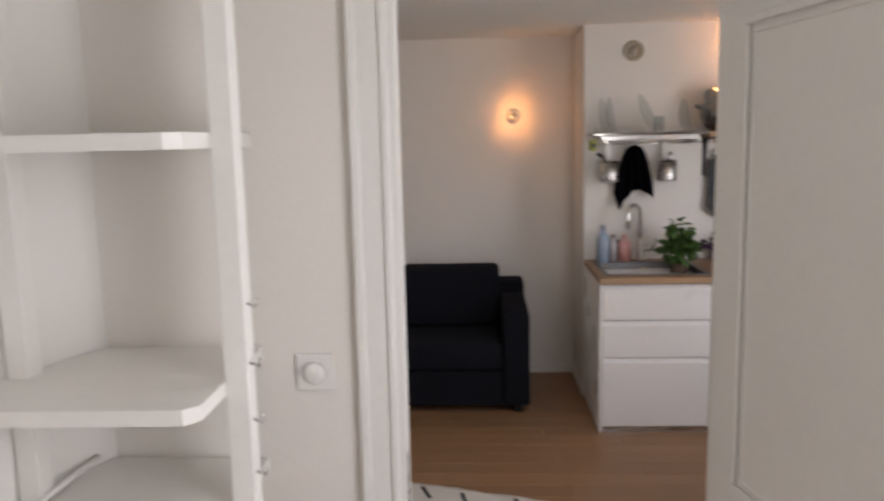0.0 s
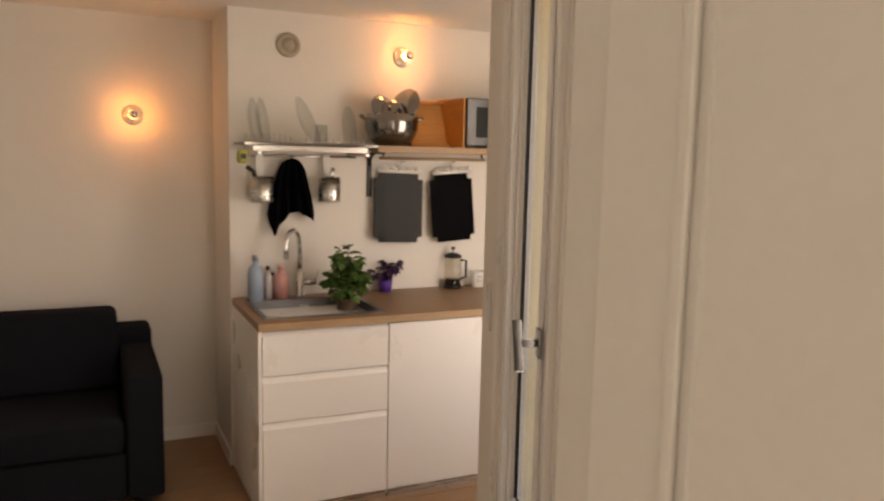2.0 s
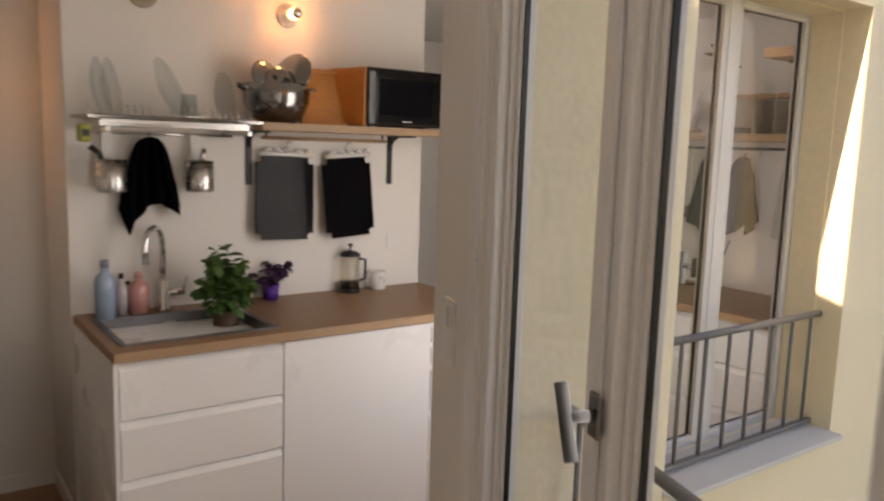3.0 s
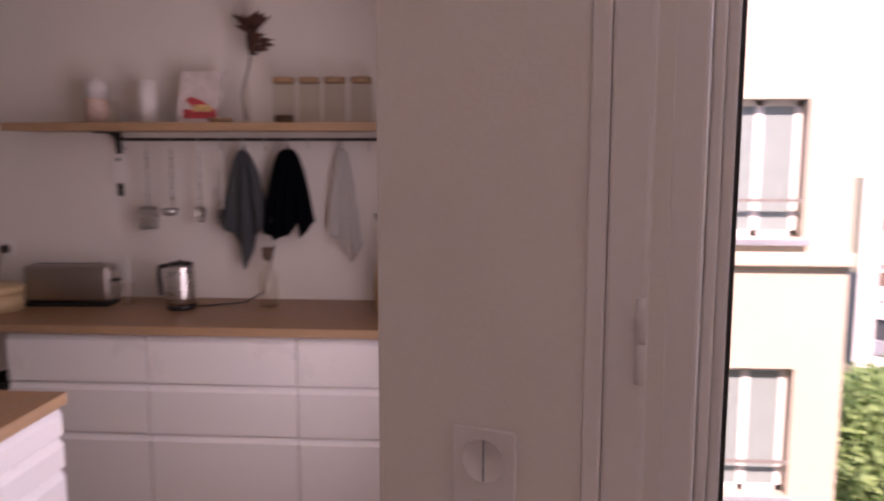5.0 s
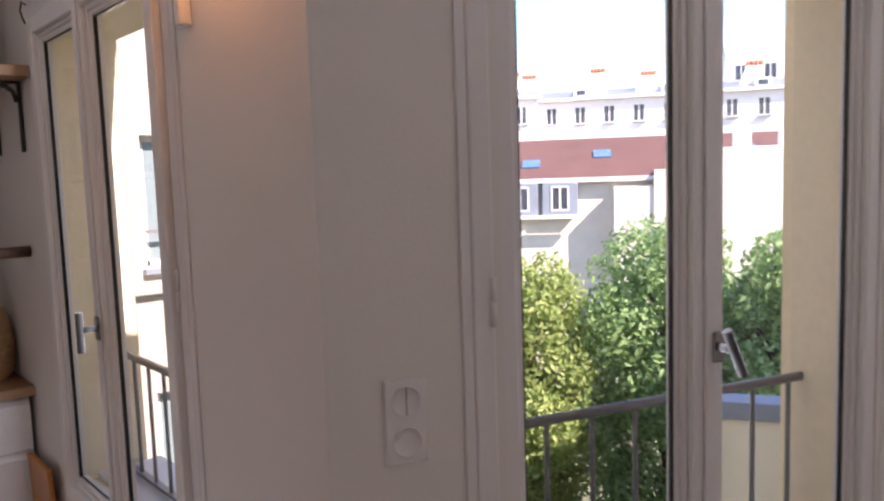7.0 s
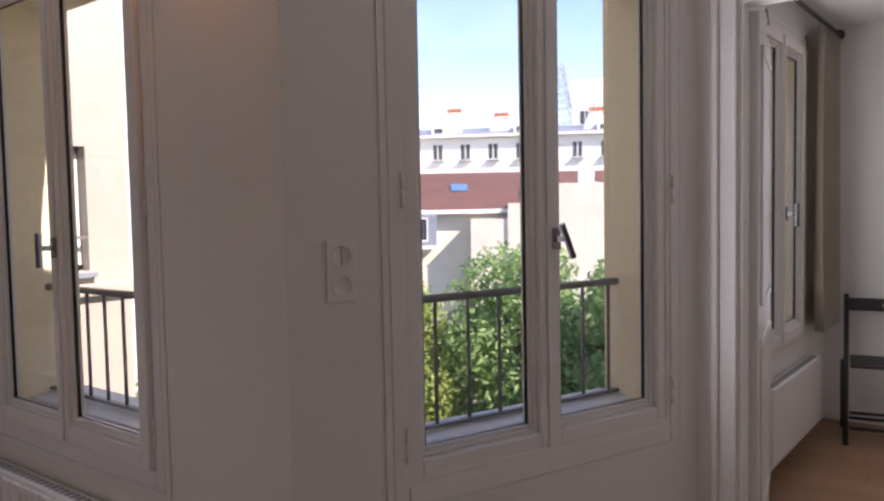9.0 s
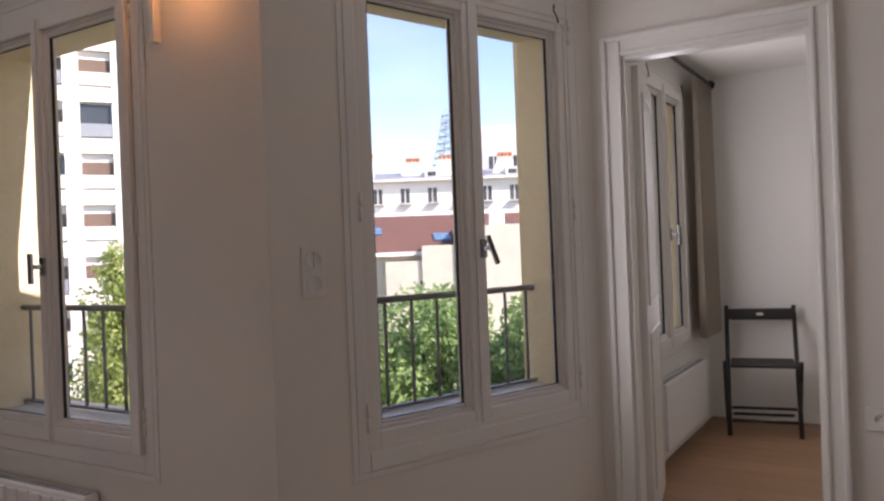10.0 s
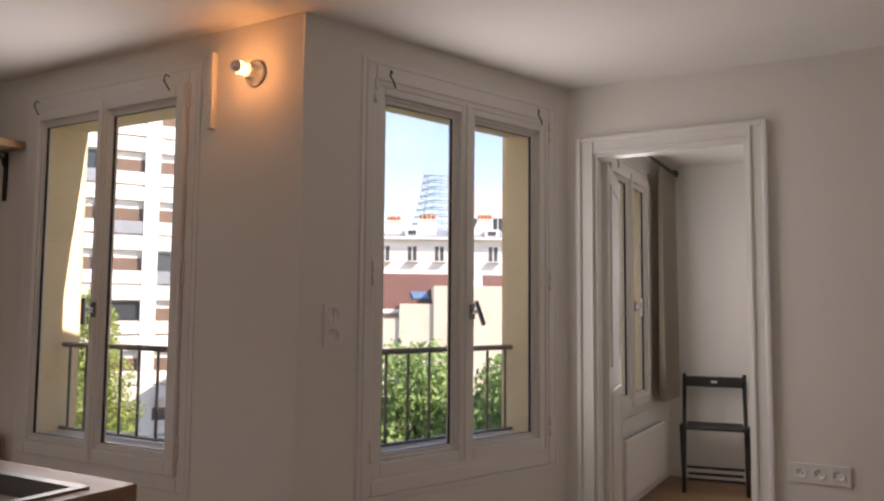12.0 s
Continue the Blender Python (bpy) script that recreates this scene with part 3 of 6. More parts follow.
# wall lamps: porcelain socket, bare bulb with a mirrored crown
def wall_lamp(m, label):
    """Stands out along +z of m."""
    th = thing("wall_lamp", m, label, "lamp", "wall lamps")
    bm = B()
    lathe(bm, [(0.052, 0), (0.052, 0.012), (0.047, 0.02), (0.034, 0.024), (0.03, 0.05), (0.026, 0.058), (0.0, 0.058)], 28)
    part("socket", bm, PORCELAIN, th)
    bm = B()
    lathe(bm, [(0.0135, 0.0585), (0.0145, 0.07), (0.022, 0.082), (0.0245, 0.094), (0.024, 0.1)], 20)
    part("bulb", bm, BULB, th)
    bm = B()
    lathe(bm, [(0.0245, 0.1), (0.022, 0.113), (0.014, 0.122), (0.0, 0.125)], 20)
    part("mirrored_crown", bm, CHROME, th, "silvered crown of the bulb")
    return th


LAMPS = (pose(0.660, 5.139, 1.831, 90), pose(2.008, 4.639, 2.178, 90), pose(1.845, 2.868, 2.158, -90))
for m in LAMPS:
    wall_lamp(m, "round white porcelain wall lamp with a lit crown-silvered bulb")
    ld = bpy.data.lights.new("bulb_light", "POINT")
    ld.energy, ld.color, ld.shadow_soft_size = 1.0, (1.0, 0.35, 0.13), 0.02
    lo = new("bulb_light", ld)
    lo.matrix_world = m @ Matrix.Translation((0, 0, 0.088))

# daylight from the sky in each window's opening
for m, spec, y, watts in ((M_W2, W2, -0.075, 5.4), (M_W1, W1, -0.06, 5.4), (M_BW, BW, -0.06, 6.6)):
    ad = bpy.data.lights.new("sky_light", "AREA")
    ad.shape, ad.size, ad.size_y, ad.energy, ad.color = "RECTANGLE", spec["w"], spec["z1"] - spec["z0"], watts, (0.80, 0.90, 1.0)
    ao = new("sky_light", ad)
    ao.matrix_world = m @ pose(spec["w"] / 2, y, (spec["z0"] + spec["z1"]) / 2, 90, 0, 180)

# outdoors
GROUND = -10.0


def far(azimuth, d, z=0.0):
    a = radians(azimuth)
    return Vector((0.5 + d * math.sin(a), 3.2 + d * math.cos(a), z))


GRASS = mat("garden_ground", (0.16, 0.16, 0.10), 0.95, vary=0.4, scale=0.4, fine=3, bump=0.5)
WHITE_RENDER = mat("white_building_render", (0.78, 0.76, 0.73), 0.85, vary=0.06, scale=0.25, fine=2)
BEIGE_RENDER = mat("beige_building_render", (0.74, 0.67, 0.56), 0.88, vary=0.12, scale=0.2, fine=1.5, bump=0.2)
ROOF_TILE = mat("red_brown_roof_tile", (0.135, 0.065, 0.053), 0.85, vary=0.25, scale=0.6, fine=8, bump=0.4)
DARK_PANE = mat("dark_window_pane", (0.05, 0.06, 0.07), 0.1, vary=0.2)
SHUTTER = mat("brown_shutter", (0.16, 0.11, 0.085), 0.7, vary=0.25, scale=1)
CURTAIN_PANE = mat("curtained_window_pane", (0.22, 0.28, 0.28), 0.3, vary=0.15, scale=4, stretch=(12, 12, 1))
TERRACOTTA = mat("terracotta_chimney_pot", (0.42, 0.15, 0.07), 0.8, vary=0.2)
# the mirrored sky is painted into the blue of these panes
SKYLIGHT = mat("skylight_sky_blue", (0.10, 0.20, 0.33), 0.25, vary=0.2)
# distance haze is mixed into this pale blue base colour
STEEL_LATTICE = mat("hazed_lattice_steel", (0.34, 0.40, 0.48), 0.6, vary=0.15)
structure("ground", boxes((-400, 400, -400, 400, GROUND - 1, GROUND)), GRASS, "planted courtyard ground reaching far out", "ground")


def facade_window(parent, x, z, w, h, y=0.0, pane=None, bar=True, sill=True):
    """A window set into a facade that faces -y: white frame, pane, bar and ledge."""
    wn_ = part("window", boxes((x, x + 0.07, y - 0.03, y, z, z + h), (x + w - 0.07, x + w, y - 0.03, y, z, z + h), (x + w / 2 - 0.045, x + w / 2 + 0.045, y - 0.03, y, z, z + h),
                               (x, x + w, y - 0.03, y, z, z + 0.07), (x, x + w, y - 0.03, y, z + h - 0.07, z + h)), PVC, parent)
    part("pane", boxes((x + 0.05, x + w - 0.05, y - 0.012, y + 0.02, z + 0.05, z + h - 0.05)), pane or CURTAIN_PANE, wn_)
    if bar:
        part("guard_bar", boxes((x - 0.02, x + w + 0.02, y - 0.22, y - 0.19, z + h * 0.26, z + h * 0.26 + 0.04)), RAIL_PAINT, wn_)
    if sill:
        part("sill", boxes((x - 0.08, x + w + 0.08, y - 0.3, y + 0.0, z - 0.08, z - 0.02)), ZINC, wn_)
    return wn_


# neighbouring wing across the corner, facing -x
FX = 9.6
wing = thing("neighbour_wing", pose(FX, 2.51, 0, 0, 0, -90), "cream rendered building wing with white windows and a moulded ledge", "building")
cols, levels = ((0.27, 1.05), (2.32, 0.98)), (-9.56, -6.46, -3.36, -0.26)
bm = B()
edges = [-0.4] + [v for c in cols for v in (c[0], c[0] + c[1])] + [3.85]
for i in range(0, len(edges) - 1, 2):
    box(bm, edges[i], edges[i + 1], 0, 0.5, GROUND, 4.6)
zs = [GROUND] + [v for z in levels for v in (z + 0.9, z + 2.46)] + [4.6]
for c in cols:
    for i in range(0, len(zs), 2):
        box(bm, c[0], c[0] + c[1], 0.0, 0.5, zs[i], zs[i + 1])
box(bm, -0.4, 3.85, 0.5, 5, GROUND, 4.6)
part("wall", bm, WING_CREAM_DIM, wing)
for z in levels:
    part("ledge", boxes((-0.4, 3.87, -0.12, -0.001, z + 0.58, z + 0.74, 0.02)), WING_CREAM_DIM, wing, "moulded stone string course")
    for c in cols:
        facade_window(wing, c[0] + 0.02, z + 0.9, c[1] - 0.04, 1.56, 0.2)
bm = B()
lathe(bm, [(0.07, -0.02), (0.07, 0.02)], 14, m=pose(1.9, -0.005, -0.2, 90))
part("vent_hole", bm, ZINC, wing, "small round vent grille")
pipe = thing("drain_pipe", pose(FX - 0.28, 2.2, 0), "cream painted drain pipe with collars", "pipe")
bm = B()
tube(bm, [(0, 0, GROUND), (0, 0, 4.55)], 0.075, 12)
part("pipe", bm, WING_CREAM_DIM, pipe)
for z in (-2.4, -0.55, 0.75, 2.1, 3.6):
    bm = B()
    lathe(bm, [(0.095, z), (0.1, z + 0.05), (0.095, z + 0.12)], 14)
    part("collar", bm, WING_CREAM_DIM, pipe)
bm = B()
tube(bm, [(0, 0, 0.62), (-0.12, -0.05, 0.5), (-0.2, -0.08, 0.35)], 0.06, 10)
part("branch", bm, WING_CREAM_DIM, pipe)
for i, (x, z) in enumerate(((4.6, 0.28), (5.9, 0.05), (7.3, -0.2))):
    structure("ledge_%d" % (i + 1), boxes((x, x + 1.0, 2.34, 2.559, z, z + 0.07, 0.01)), ZINC, "grey zinc window ledge on the plaster wall", "ledge")
for x in (4.7, 7.4):
    rail("window_railing", pose(x, 2.56, 0, 0, 0, 180), -0.9, 0, 0.06, 0.45, 0.95, "grey painted steel railing on the plaster wall", 7)


def high_rise(azimuth, d, w, turn):
    """White tower block with a grid of balconies."""
    p = far(azimuth, d)
    th = thing("tower_block", pose(p.x, p.y, 0, 0, 0, turn), "tall white apartment block with a grid of shuttered windows", "building")
    part("wall", boxes((0, w, 0.45, 14, GROUND, 34)), WHITE_RENDER, th)
    sx, sz = 2.55, 2.95
    n = int(w / sx)
    for k in range(n + 1):
        part("pier", boxes((k * sx, k * sx + 0.85, 0.0, 0.449, GROUND, 34)), WHITE_RENDER, th)
    for j in range(14):
        z = GROUND + 0.6 + j * sz
        part("floor_band", boxes((0, n * sx + 0.85, 0.05, 0.448, z - 0.75, z + 0.1)), WHITE_RENDER, th)
        for k in range(n):
            x = k * sx + 0.86
            shut = (j * 5 + k * 3) % 4
            wv = part("window", boxes((x, x + 1.68, 0.36, 0.44, z + 0.11, z + 2.18)), WHITE_RENDER, th)
            part("pane", boxes((x + 0.02, x + 1.66, 0.3, 0.359, z + 1.0, z + (1.72 if shut else 2.1))), SHUTTER if shut else DARK_PANE, wv)
            part("parapet", boxes((x, x + 1.68, 0.06, 0.12, z + 0.22, z + 0.96)), WHITE_RENDER if (j + k) % 4 else ZINC, wv, "balcony parapet")
    return th


high_rise(115.5, 47, 13.5, -122)


def block(name, label, azimuth, d, w, depth, top, turn, wall, rows, per, roof=None, roof_h=0.0, z_first=None, win=(0.9, 1.5), chimneys=0, sky_lights=0):
    """A building facing the court: walls, windows row by row, a pitched roof, chimneys with pots."""
    p = far(azimuth, d)
    th = thing(name, pose(p.x, p.y, 0, 0, 0, turn), label, "building")
    part("wall", boxes((-w / 2, w / 2, 0, depth, GROUND, top)), wall, th)
    for j in range(rows):
        z = (z_first if z_first is not None else top - 2.4) - j * 3.0
        for k in range(per):
            x = -w / 2 + (k + 0.5) * w / per - win[0] / 2
            facade_window(th, x, z, win[0], win[1], -0.001, DARK_PANE, False, True)
    if roof:
        bm = B()
        o = 0.35
        v = [bm.verts.new(c) for c in ((-w / 2 - o, -o, top), (w / 2 + o, -o, top), (w / 2 + o, depth, top + roof_h), (-w / 2 - o, depth, top + roof_h),
                                       (-w / 2 - o, depth * 2 + o, top), (w / 2 + o, depth * 2 + o, top))]
        for f in ((0, 1, 2, 3), (3, 2, 5, 4), (0, 3, 4), (1, 5, 2), (0, 4, 5, 1)):
            bm.faces.new([v[i] for i in f])
        rf = part("roof", bm, roof, th)
        for k in range(sky_lights):
            x, f = -w / 2 + (k + 0.6) * w / (sky_lights + 0.2), 0.35 + 0.2 * (k % 2)
            a = math.atan2(roof_h, depth + o)
            bm = boxes((-0.42, 0.42, -0.5, 0.5, 0.0, 0.09, 0.02))
            bm.transform(pose(x, -o + f * (depth + o), top + f * roof_h, math.degrees(a)))
            part("skylight", bm, SKYLIGHT, rf, "glazed skylight, sky reflection put into its blue colour")
        part("gutter", boxes((-w / 2 - o, w / 2 + o, -o - 0.14, -o, top - 0.16, top + 0.04, 0.02)), WHITE_RENDER, th)
    rs_c = random.Random(int(w * 10))
    for k in range(chimneys):
        x = -w / 2 + (k + rs_c.uniform(0.3, 0.7)) * w / chimneys
        z, cw, cy = top + roof_h, rs_c.uniform(0.5, 0.95), depth * rs_c.uniform(0.45, 0.75)
        h = rs_c.uniform(0.55, 0.95)
        bm = boxes((x - cw, x + cw, cy - 0.35, cy + 0.35, top, z + h))
        for q in bm.verts:
            if q.co.z < z and q.co.x < x:
                q.co.x -= 0.7
        ch = part("chimney", bm, WHITE_RENDER, th)
        part("chimney_cap", boxes((x - cw - 0.08, x + cw + 0.08, cy - 0.42, cy + 0.42, z + h, z + h + 0.12)), BEIGE_RENDER, ch)
        for q in range(4):
            bm = B()
            lathe(bm, [(0.17, z + h + 0.12), (0.14, z + h + 0.5)], 8, (x - cw * 0.75 + q * cw * 0.5, cy, 0))
            part("chimney_pot", bm, TERRACOTTA, ch)
    if roof and chimneys:
        for k in range(per):
            x = -w / 2 + (k + 0.5) * w / per
            if k % 3 == 1:
                dm_ = part("roof_dormer", boxes((x - 0.6, x + 0.6, depth * 0.18, depth * 0.7, top + 0.15, top + roof_h * 0.8, 0.03)), WHITE_RENDER, th, "small white roof dormer")
                part("dormer_pane", boxes((x - 0.35, x + 0.35, depth * 0.18 - 0.03, depth * 0.18 - 0.002, top + 0.35, top + roof_h * 0.65)), DARK_PANE, dm_)
    return th


red = block("red_roof_house", "beige rendered house with a red-brown tiled roof and skylights", 151.4, 36, 21, 5.0, 1.2, -141, BEIGE_RENDER, 0, 3, ROOF_TILE, 2.0, -2.2, (1.1, 1.3), 0, 6)
for x in (-8.9, -7.1):
    d = part("dormer", boxes((x - 0.8, x + 0.8, -0.55, 0.6, -0.4, 1.02, 0.03)), ZINC, red, "zinc-clad dormer with a white window")
    facade_window(d, x - 0.4, -0.22, 0.8, 1.12, -0.56, DARK_PANE, False, False)
    part("balcony_rail", boxes((x - 0.88, x + 0.88, -0.85, -0.56, -0.56, -0.41)), WHITE_RENDER, d)
block("white_apartment_house", "white rendered house with a zinc mansard roof and chimneys", 148, 62, 34, 5.0, 7.2, -148, WHITE_RENDER, 2, 15, ZINC, 1.1, 5.2, (0.9, 1.35), 8, 0)
block("white_apartment_house", "white rendered house with a zinc roof and chimneys", 131.5, 60, 15, 6.0, 7.3, -133, WHITE_RENDER, 2, 6, ZINC, 1.3, 5.2, (0.9, 1.4), 4, 0)
block("pale_stepped_building", "pale block with a stepped flat roof behind the roofs", 156.5, 74, 12, 8.0, 13.3, -156, WHITE_RENDER, 3, 5, None, 0, 9.0, (1.1, 1.4))
gable = block("garden_wall_house", "blank beige gable wall behind the trees", 156.2, 34.2, 8.0, 6.0, 2.35, -148, BEIGE_RENDER, 0, 1)
part("lower_wall", boxes((-5.6, -4.0, 0.1, 4, GROUND, 1.5), (-7.3, -5.6, 0.2, 3, GROUND, 0.8)), BEIGE_RENDER, gable, "lower stepped part of the gable wall")
for x in (-2.4, -0.6, 1.4):
    part("parapet_block", boxes((x, x + 0.7, 0.3, 0.9, 2.35, 2.95, 0.02)), WHITE_RENDER, gable, "small white chimney block on the wall")


p = far(156.5, 11.8)
shed = thing("garden_wall", pose(p.x, p.y, 0, 0, 0, -150), "low cream rendered garden wall with a zinc coping", "wall")
part("wall", boxes((-1.27, 3.0, 0, 0.35, GROUND, -2.2)), CREAM, shed)
part("coping", boxes((-1.34, 3.08, -0.07, 0.42, -2.2, -1.92, 0.02)), ZINC, shed, "grey zinc coping")


def lattice_tower(azimuth, d):
    p = far(azimuth, d)
    th = thing("lattice_tower", pose(p.x, p.y, 0, 0, 0, 20), "tall tapering iron lattice tower, far haze put into its colour", "tower")
    h0, h1, w0, w1 = GROUND, 118.0, 46.0, 11.0
    wid = lambda z: w1 + (w0 - w1) * ((h1 - z) / (h1 - h0)) ** 1.5
    zs_ = [h0 + (h1 - h0) * i / 22 for i in range(23)]
    sign = ((-1, -1), (1, -1), (1, 1), (-1, 1))
    for a, b in sign:
        bm = B()
        tube(bm, [(a * wid(z), b * wid(z), z) for z in zs_], 0.5, 5)
        part("leg", bm, STEEL_LATTICE, th)
    for z, zz in zip(zs_, zs_[1:]):
        bm = B()
        for i in range(4):
            a, b = sign[i], sign[(i + 1) % 4]
            tube(bm, [(a[0] * wid(z), a[1] * wid(z), z), (b[0] * wid(z), b[1] * wid(z), z)], 0.55, 4)
            tube(bm, [(a[0] * wid(z), a[1] * wid(z), z), (b[0] * wid(zz), b[1] * wid(zz), zz)], 0.16, 4)
            tube(bm, [(b[0] * wid(z), b[1] * wid(z), z), (a[0] * wid(zz), a[1] * wid(zz), zz)], 0.16, 4)
        for q in (-0.5, 0.0, 0.5):
            tube(bm, [(q * wid(z), -wid(z), z), (q * wid(zz), -wid(zz), zz)], 0.22, 4)
            tube(bm, [(-wid(z), q * wid(z), z), (-wid(zz), q * wid(zz), zz)], 0.22, 4)
        part("brace_panel", bm, STEEL_LATTICE, th)
    return th


lattice_tower(150.3, 640)


def leaf_mass(name, centers, count, size, seed, material, parent, squash=1.0):
    """A crown of many small folded leaves scattered in uneven clumps."""
    rs = np.random.RandomState(seed)
    cs = np.array([c[:3] for c in centers])
    rr = np.array([c[3] for c in centers])
    pick = rs.choice(len(cs), count, p=rr ** 2 / (rr ** 2).sum())
    d = rs.normal(size=(count, 3))
    d /= np.linalg.norm(d, axis=1)[:, None]
    rad = rr[pick] * (0.55 + 0.5 * rs.rand(count) ** 0.6)
    pos = cs[pick] + d * rad[:, None] * np.array([1, 1, squash])
    nrm = d + rs.normal(scale=0.6, size=(count, 3))
    nrm /= np.linalg.norm(nrm, axis=1)[:, None]
    t = np.cross(nrm, rs.normal(size=(count, 3)))
    t /= np.linalg.norm(t, axis=1)[:, None]
    b = np.cross(nrm, t)
    s = size * (0.6 + 0.8 * rs.rand(count))[:, None]
    v = np.stack([pos - t * s, pos - b * s * 0.45 + nrm * s * 0.12, pos + t * s, pos + b * s * 0.45 + nrm * s * 0.12], 1).reshape(-1, 3)
    me = bpy.data.meshes.new(name)
    me.from_pydata(v.tolist(), [], np.arange(count * 4).reshape(-1, 4).tolist())
    me.materials.append(material)
    ob = new(name, me)
    ob.parent = parent
    return ob


def foliage_material(name, dark, light):
    """Leaves that differ leaf by leaf, with light passing through."""
    m = bpy.data.materials.new(name)
    m.use_nodes = True
    n, l = m.node_tree.nodes, m.node_tree.links
    b = n["Principled BSDF"]
    g = n.new("ShaderNodeNewGeometry")
    r = n.new("ShaderNodeValToRGB")
    r.color_ramp.elements[0].color = (*dark, 1)
    r.color_ramp.elements[1].color = (*light, 1)
    l.new(g.outputs["Random Per Island"], r.inputs[0])
    l.new(r.outputs[0], b.inputs["Base Color"])
    b.inputs["Roughness"].default_value = 0.55
    tl, mx = n.new("ShaderNodeBsdfTranslucent"), n.new("ShaderNodeMixShader")
    l.new(r.outputs[0], tl.inputs[0])
    mx.inputs[0].default_value = 0.45
    l.new(b.outputs[0], mx.inputs[1])
    l.new(tl.outputs[0], mx.inputs[2])
    l.new(mx.outputs[0], n["Material Output"].inputs[0])
    return m


FOLIAGE = foliage_material("dark_tree_leaves", (0.13, 0.24, 0.08), (0.38, 0.55, 0.22))
FOLIAGE_WARM = foliage_material("yellow_green_leaves", (0.19, 0.29, 0.07), (0.48, 0.55, 0.19))
FOLIAGE_LOW = foliage_material("shrub_leaves", (0.15, 0.28, 0.09), (0.42, 0.60, 0.20))


def tree(azimuth, d, top, width, seed, material, label, low=None, slim=False, count=9000, size=0.13):
    p = far(azimuth, d)
    rs = random.Random(seed)
    th = thing("tree", pose(p.x, p.y, GROUND), label, "tree")
    h = top - GROUND
    lo = (low - GROUND) if low is not None else h * 0.35
    bm = B()
    tube(bm, [(0, 0, 0), (0.05, 0.03, h * 0.3), (-0.04, 0.05, h * 0.6), (0, 0, h * 0.92)], 0.22, 8, 0.03)
    clumps = []
    n = 110 if slim else 60
    for i in range(n):
        f = i / (n - 1)
        z = lo + (h - lo) * (0.04 + 0.9 * f)
        if slim:
            r = (width * (1 - f) ** 0.55 * 0.8 + 0.12) * rs.uniform(0.3, 1)
        else:
            r = width * math.sin(math.pi * (0.14 + 0.76 * f)) ** 0.7 * 0.62
        a = i * 2.4 + rs.random() * 2
        q = Vector((r * math.cos(a) * rs.uniform(0.5, 1), r * math.sin(a) * rs.uniform(0.5, 1), z))
        tube(bm, [(0, 0, max(z - width * 0.5, 0.3)), (q.x * 0.5, q.y * 0.5, z - width * 0.15), tuple(q)], 0.06, 5, 0.012)
        clumps.append((*q, width * (rs.uniform(0.24, 0.34) * (1.2 - 0.85 * f) if slim else rs.uniform(0.16, 0.34))))
    part("trunk", bm, BARK, th, "rough brown trunk with limbs")
    leaf_mass("crown", clumps, count, size, seed, material, th)
    return th


tree(124.0, 27, 2.3, 3.3, 3, FOLIAGE_WARM, "slim pointed yellow-green conifer", -8, True, 30000, 0.085)
tree(147.5, 20, -0.1, 3.7, 5, FOLIAGE, "broad dense green courtyard tree", -8.5, False, 32000, 0.1)
tree(155, 18, 0.1, 2.4, 6, FOLIAGE, "dense green courtyard tree", -8, False, 20000, 0.095)
tree(137.5, 19, -0.6, 2.3, 7, FOLIAGE_WARM, "yellow-green courtyard tree with reddish tips", -7.5, False, 22000, 0.09)
tree(128.5, 20, -2.5, 2.6, 8, FOLIAGE_LOW, "rounded green courtyard tree", -8.5, False, 20000, 0.095)
tree(118, 19, -3.0, 2.4, 11, FOLIAGE, "dense green courtyard tree", -8.5, False, 18000, 0.095)
for i, (a_, d_, t_, w_) in enumerate(((136, 12, -5.2, 1.5), (143, 11, -5.0, 1.6), (150, 12, -5.4, 1.6), (128, 13, -5.6, 1.7), (121, 15, -5.5, 1.9), (157, 10, -5.6, 1.4))):
    p = far(a_, d_)
    sh = thing("shrub", pose(p.x, p.y, GROUND), "leafy green garden shrub", "shrub", "garden shrubs")
    bm = B()
    cl = []
    rs_ = random.Random(40 + i)
    for k in range(12):
        q = Vector((rs_.uniform(-w_, w_) * 0.7, rs_.uniform(-w_, w_) * 0.7, (t_ - GROUND) * rs_.uniform(0.3, 0.9)))
        tube(bm, [(q.x * 0.15, q.y * 0.15, 0), tuple(q)], 0.04, 5, 0.01)
        cl.append((*q, w_ * rs_.uniform(0.35, 0.6)))
    part("stems", bm, BARK, sh)
    leaf_mass("leaves", cl, 7000, 0.085, 60 + i, FOLIAGE_LOW if i % 2 else FOLIAGE, sh)


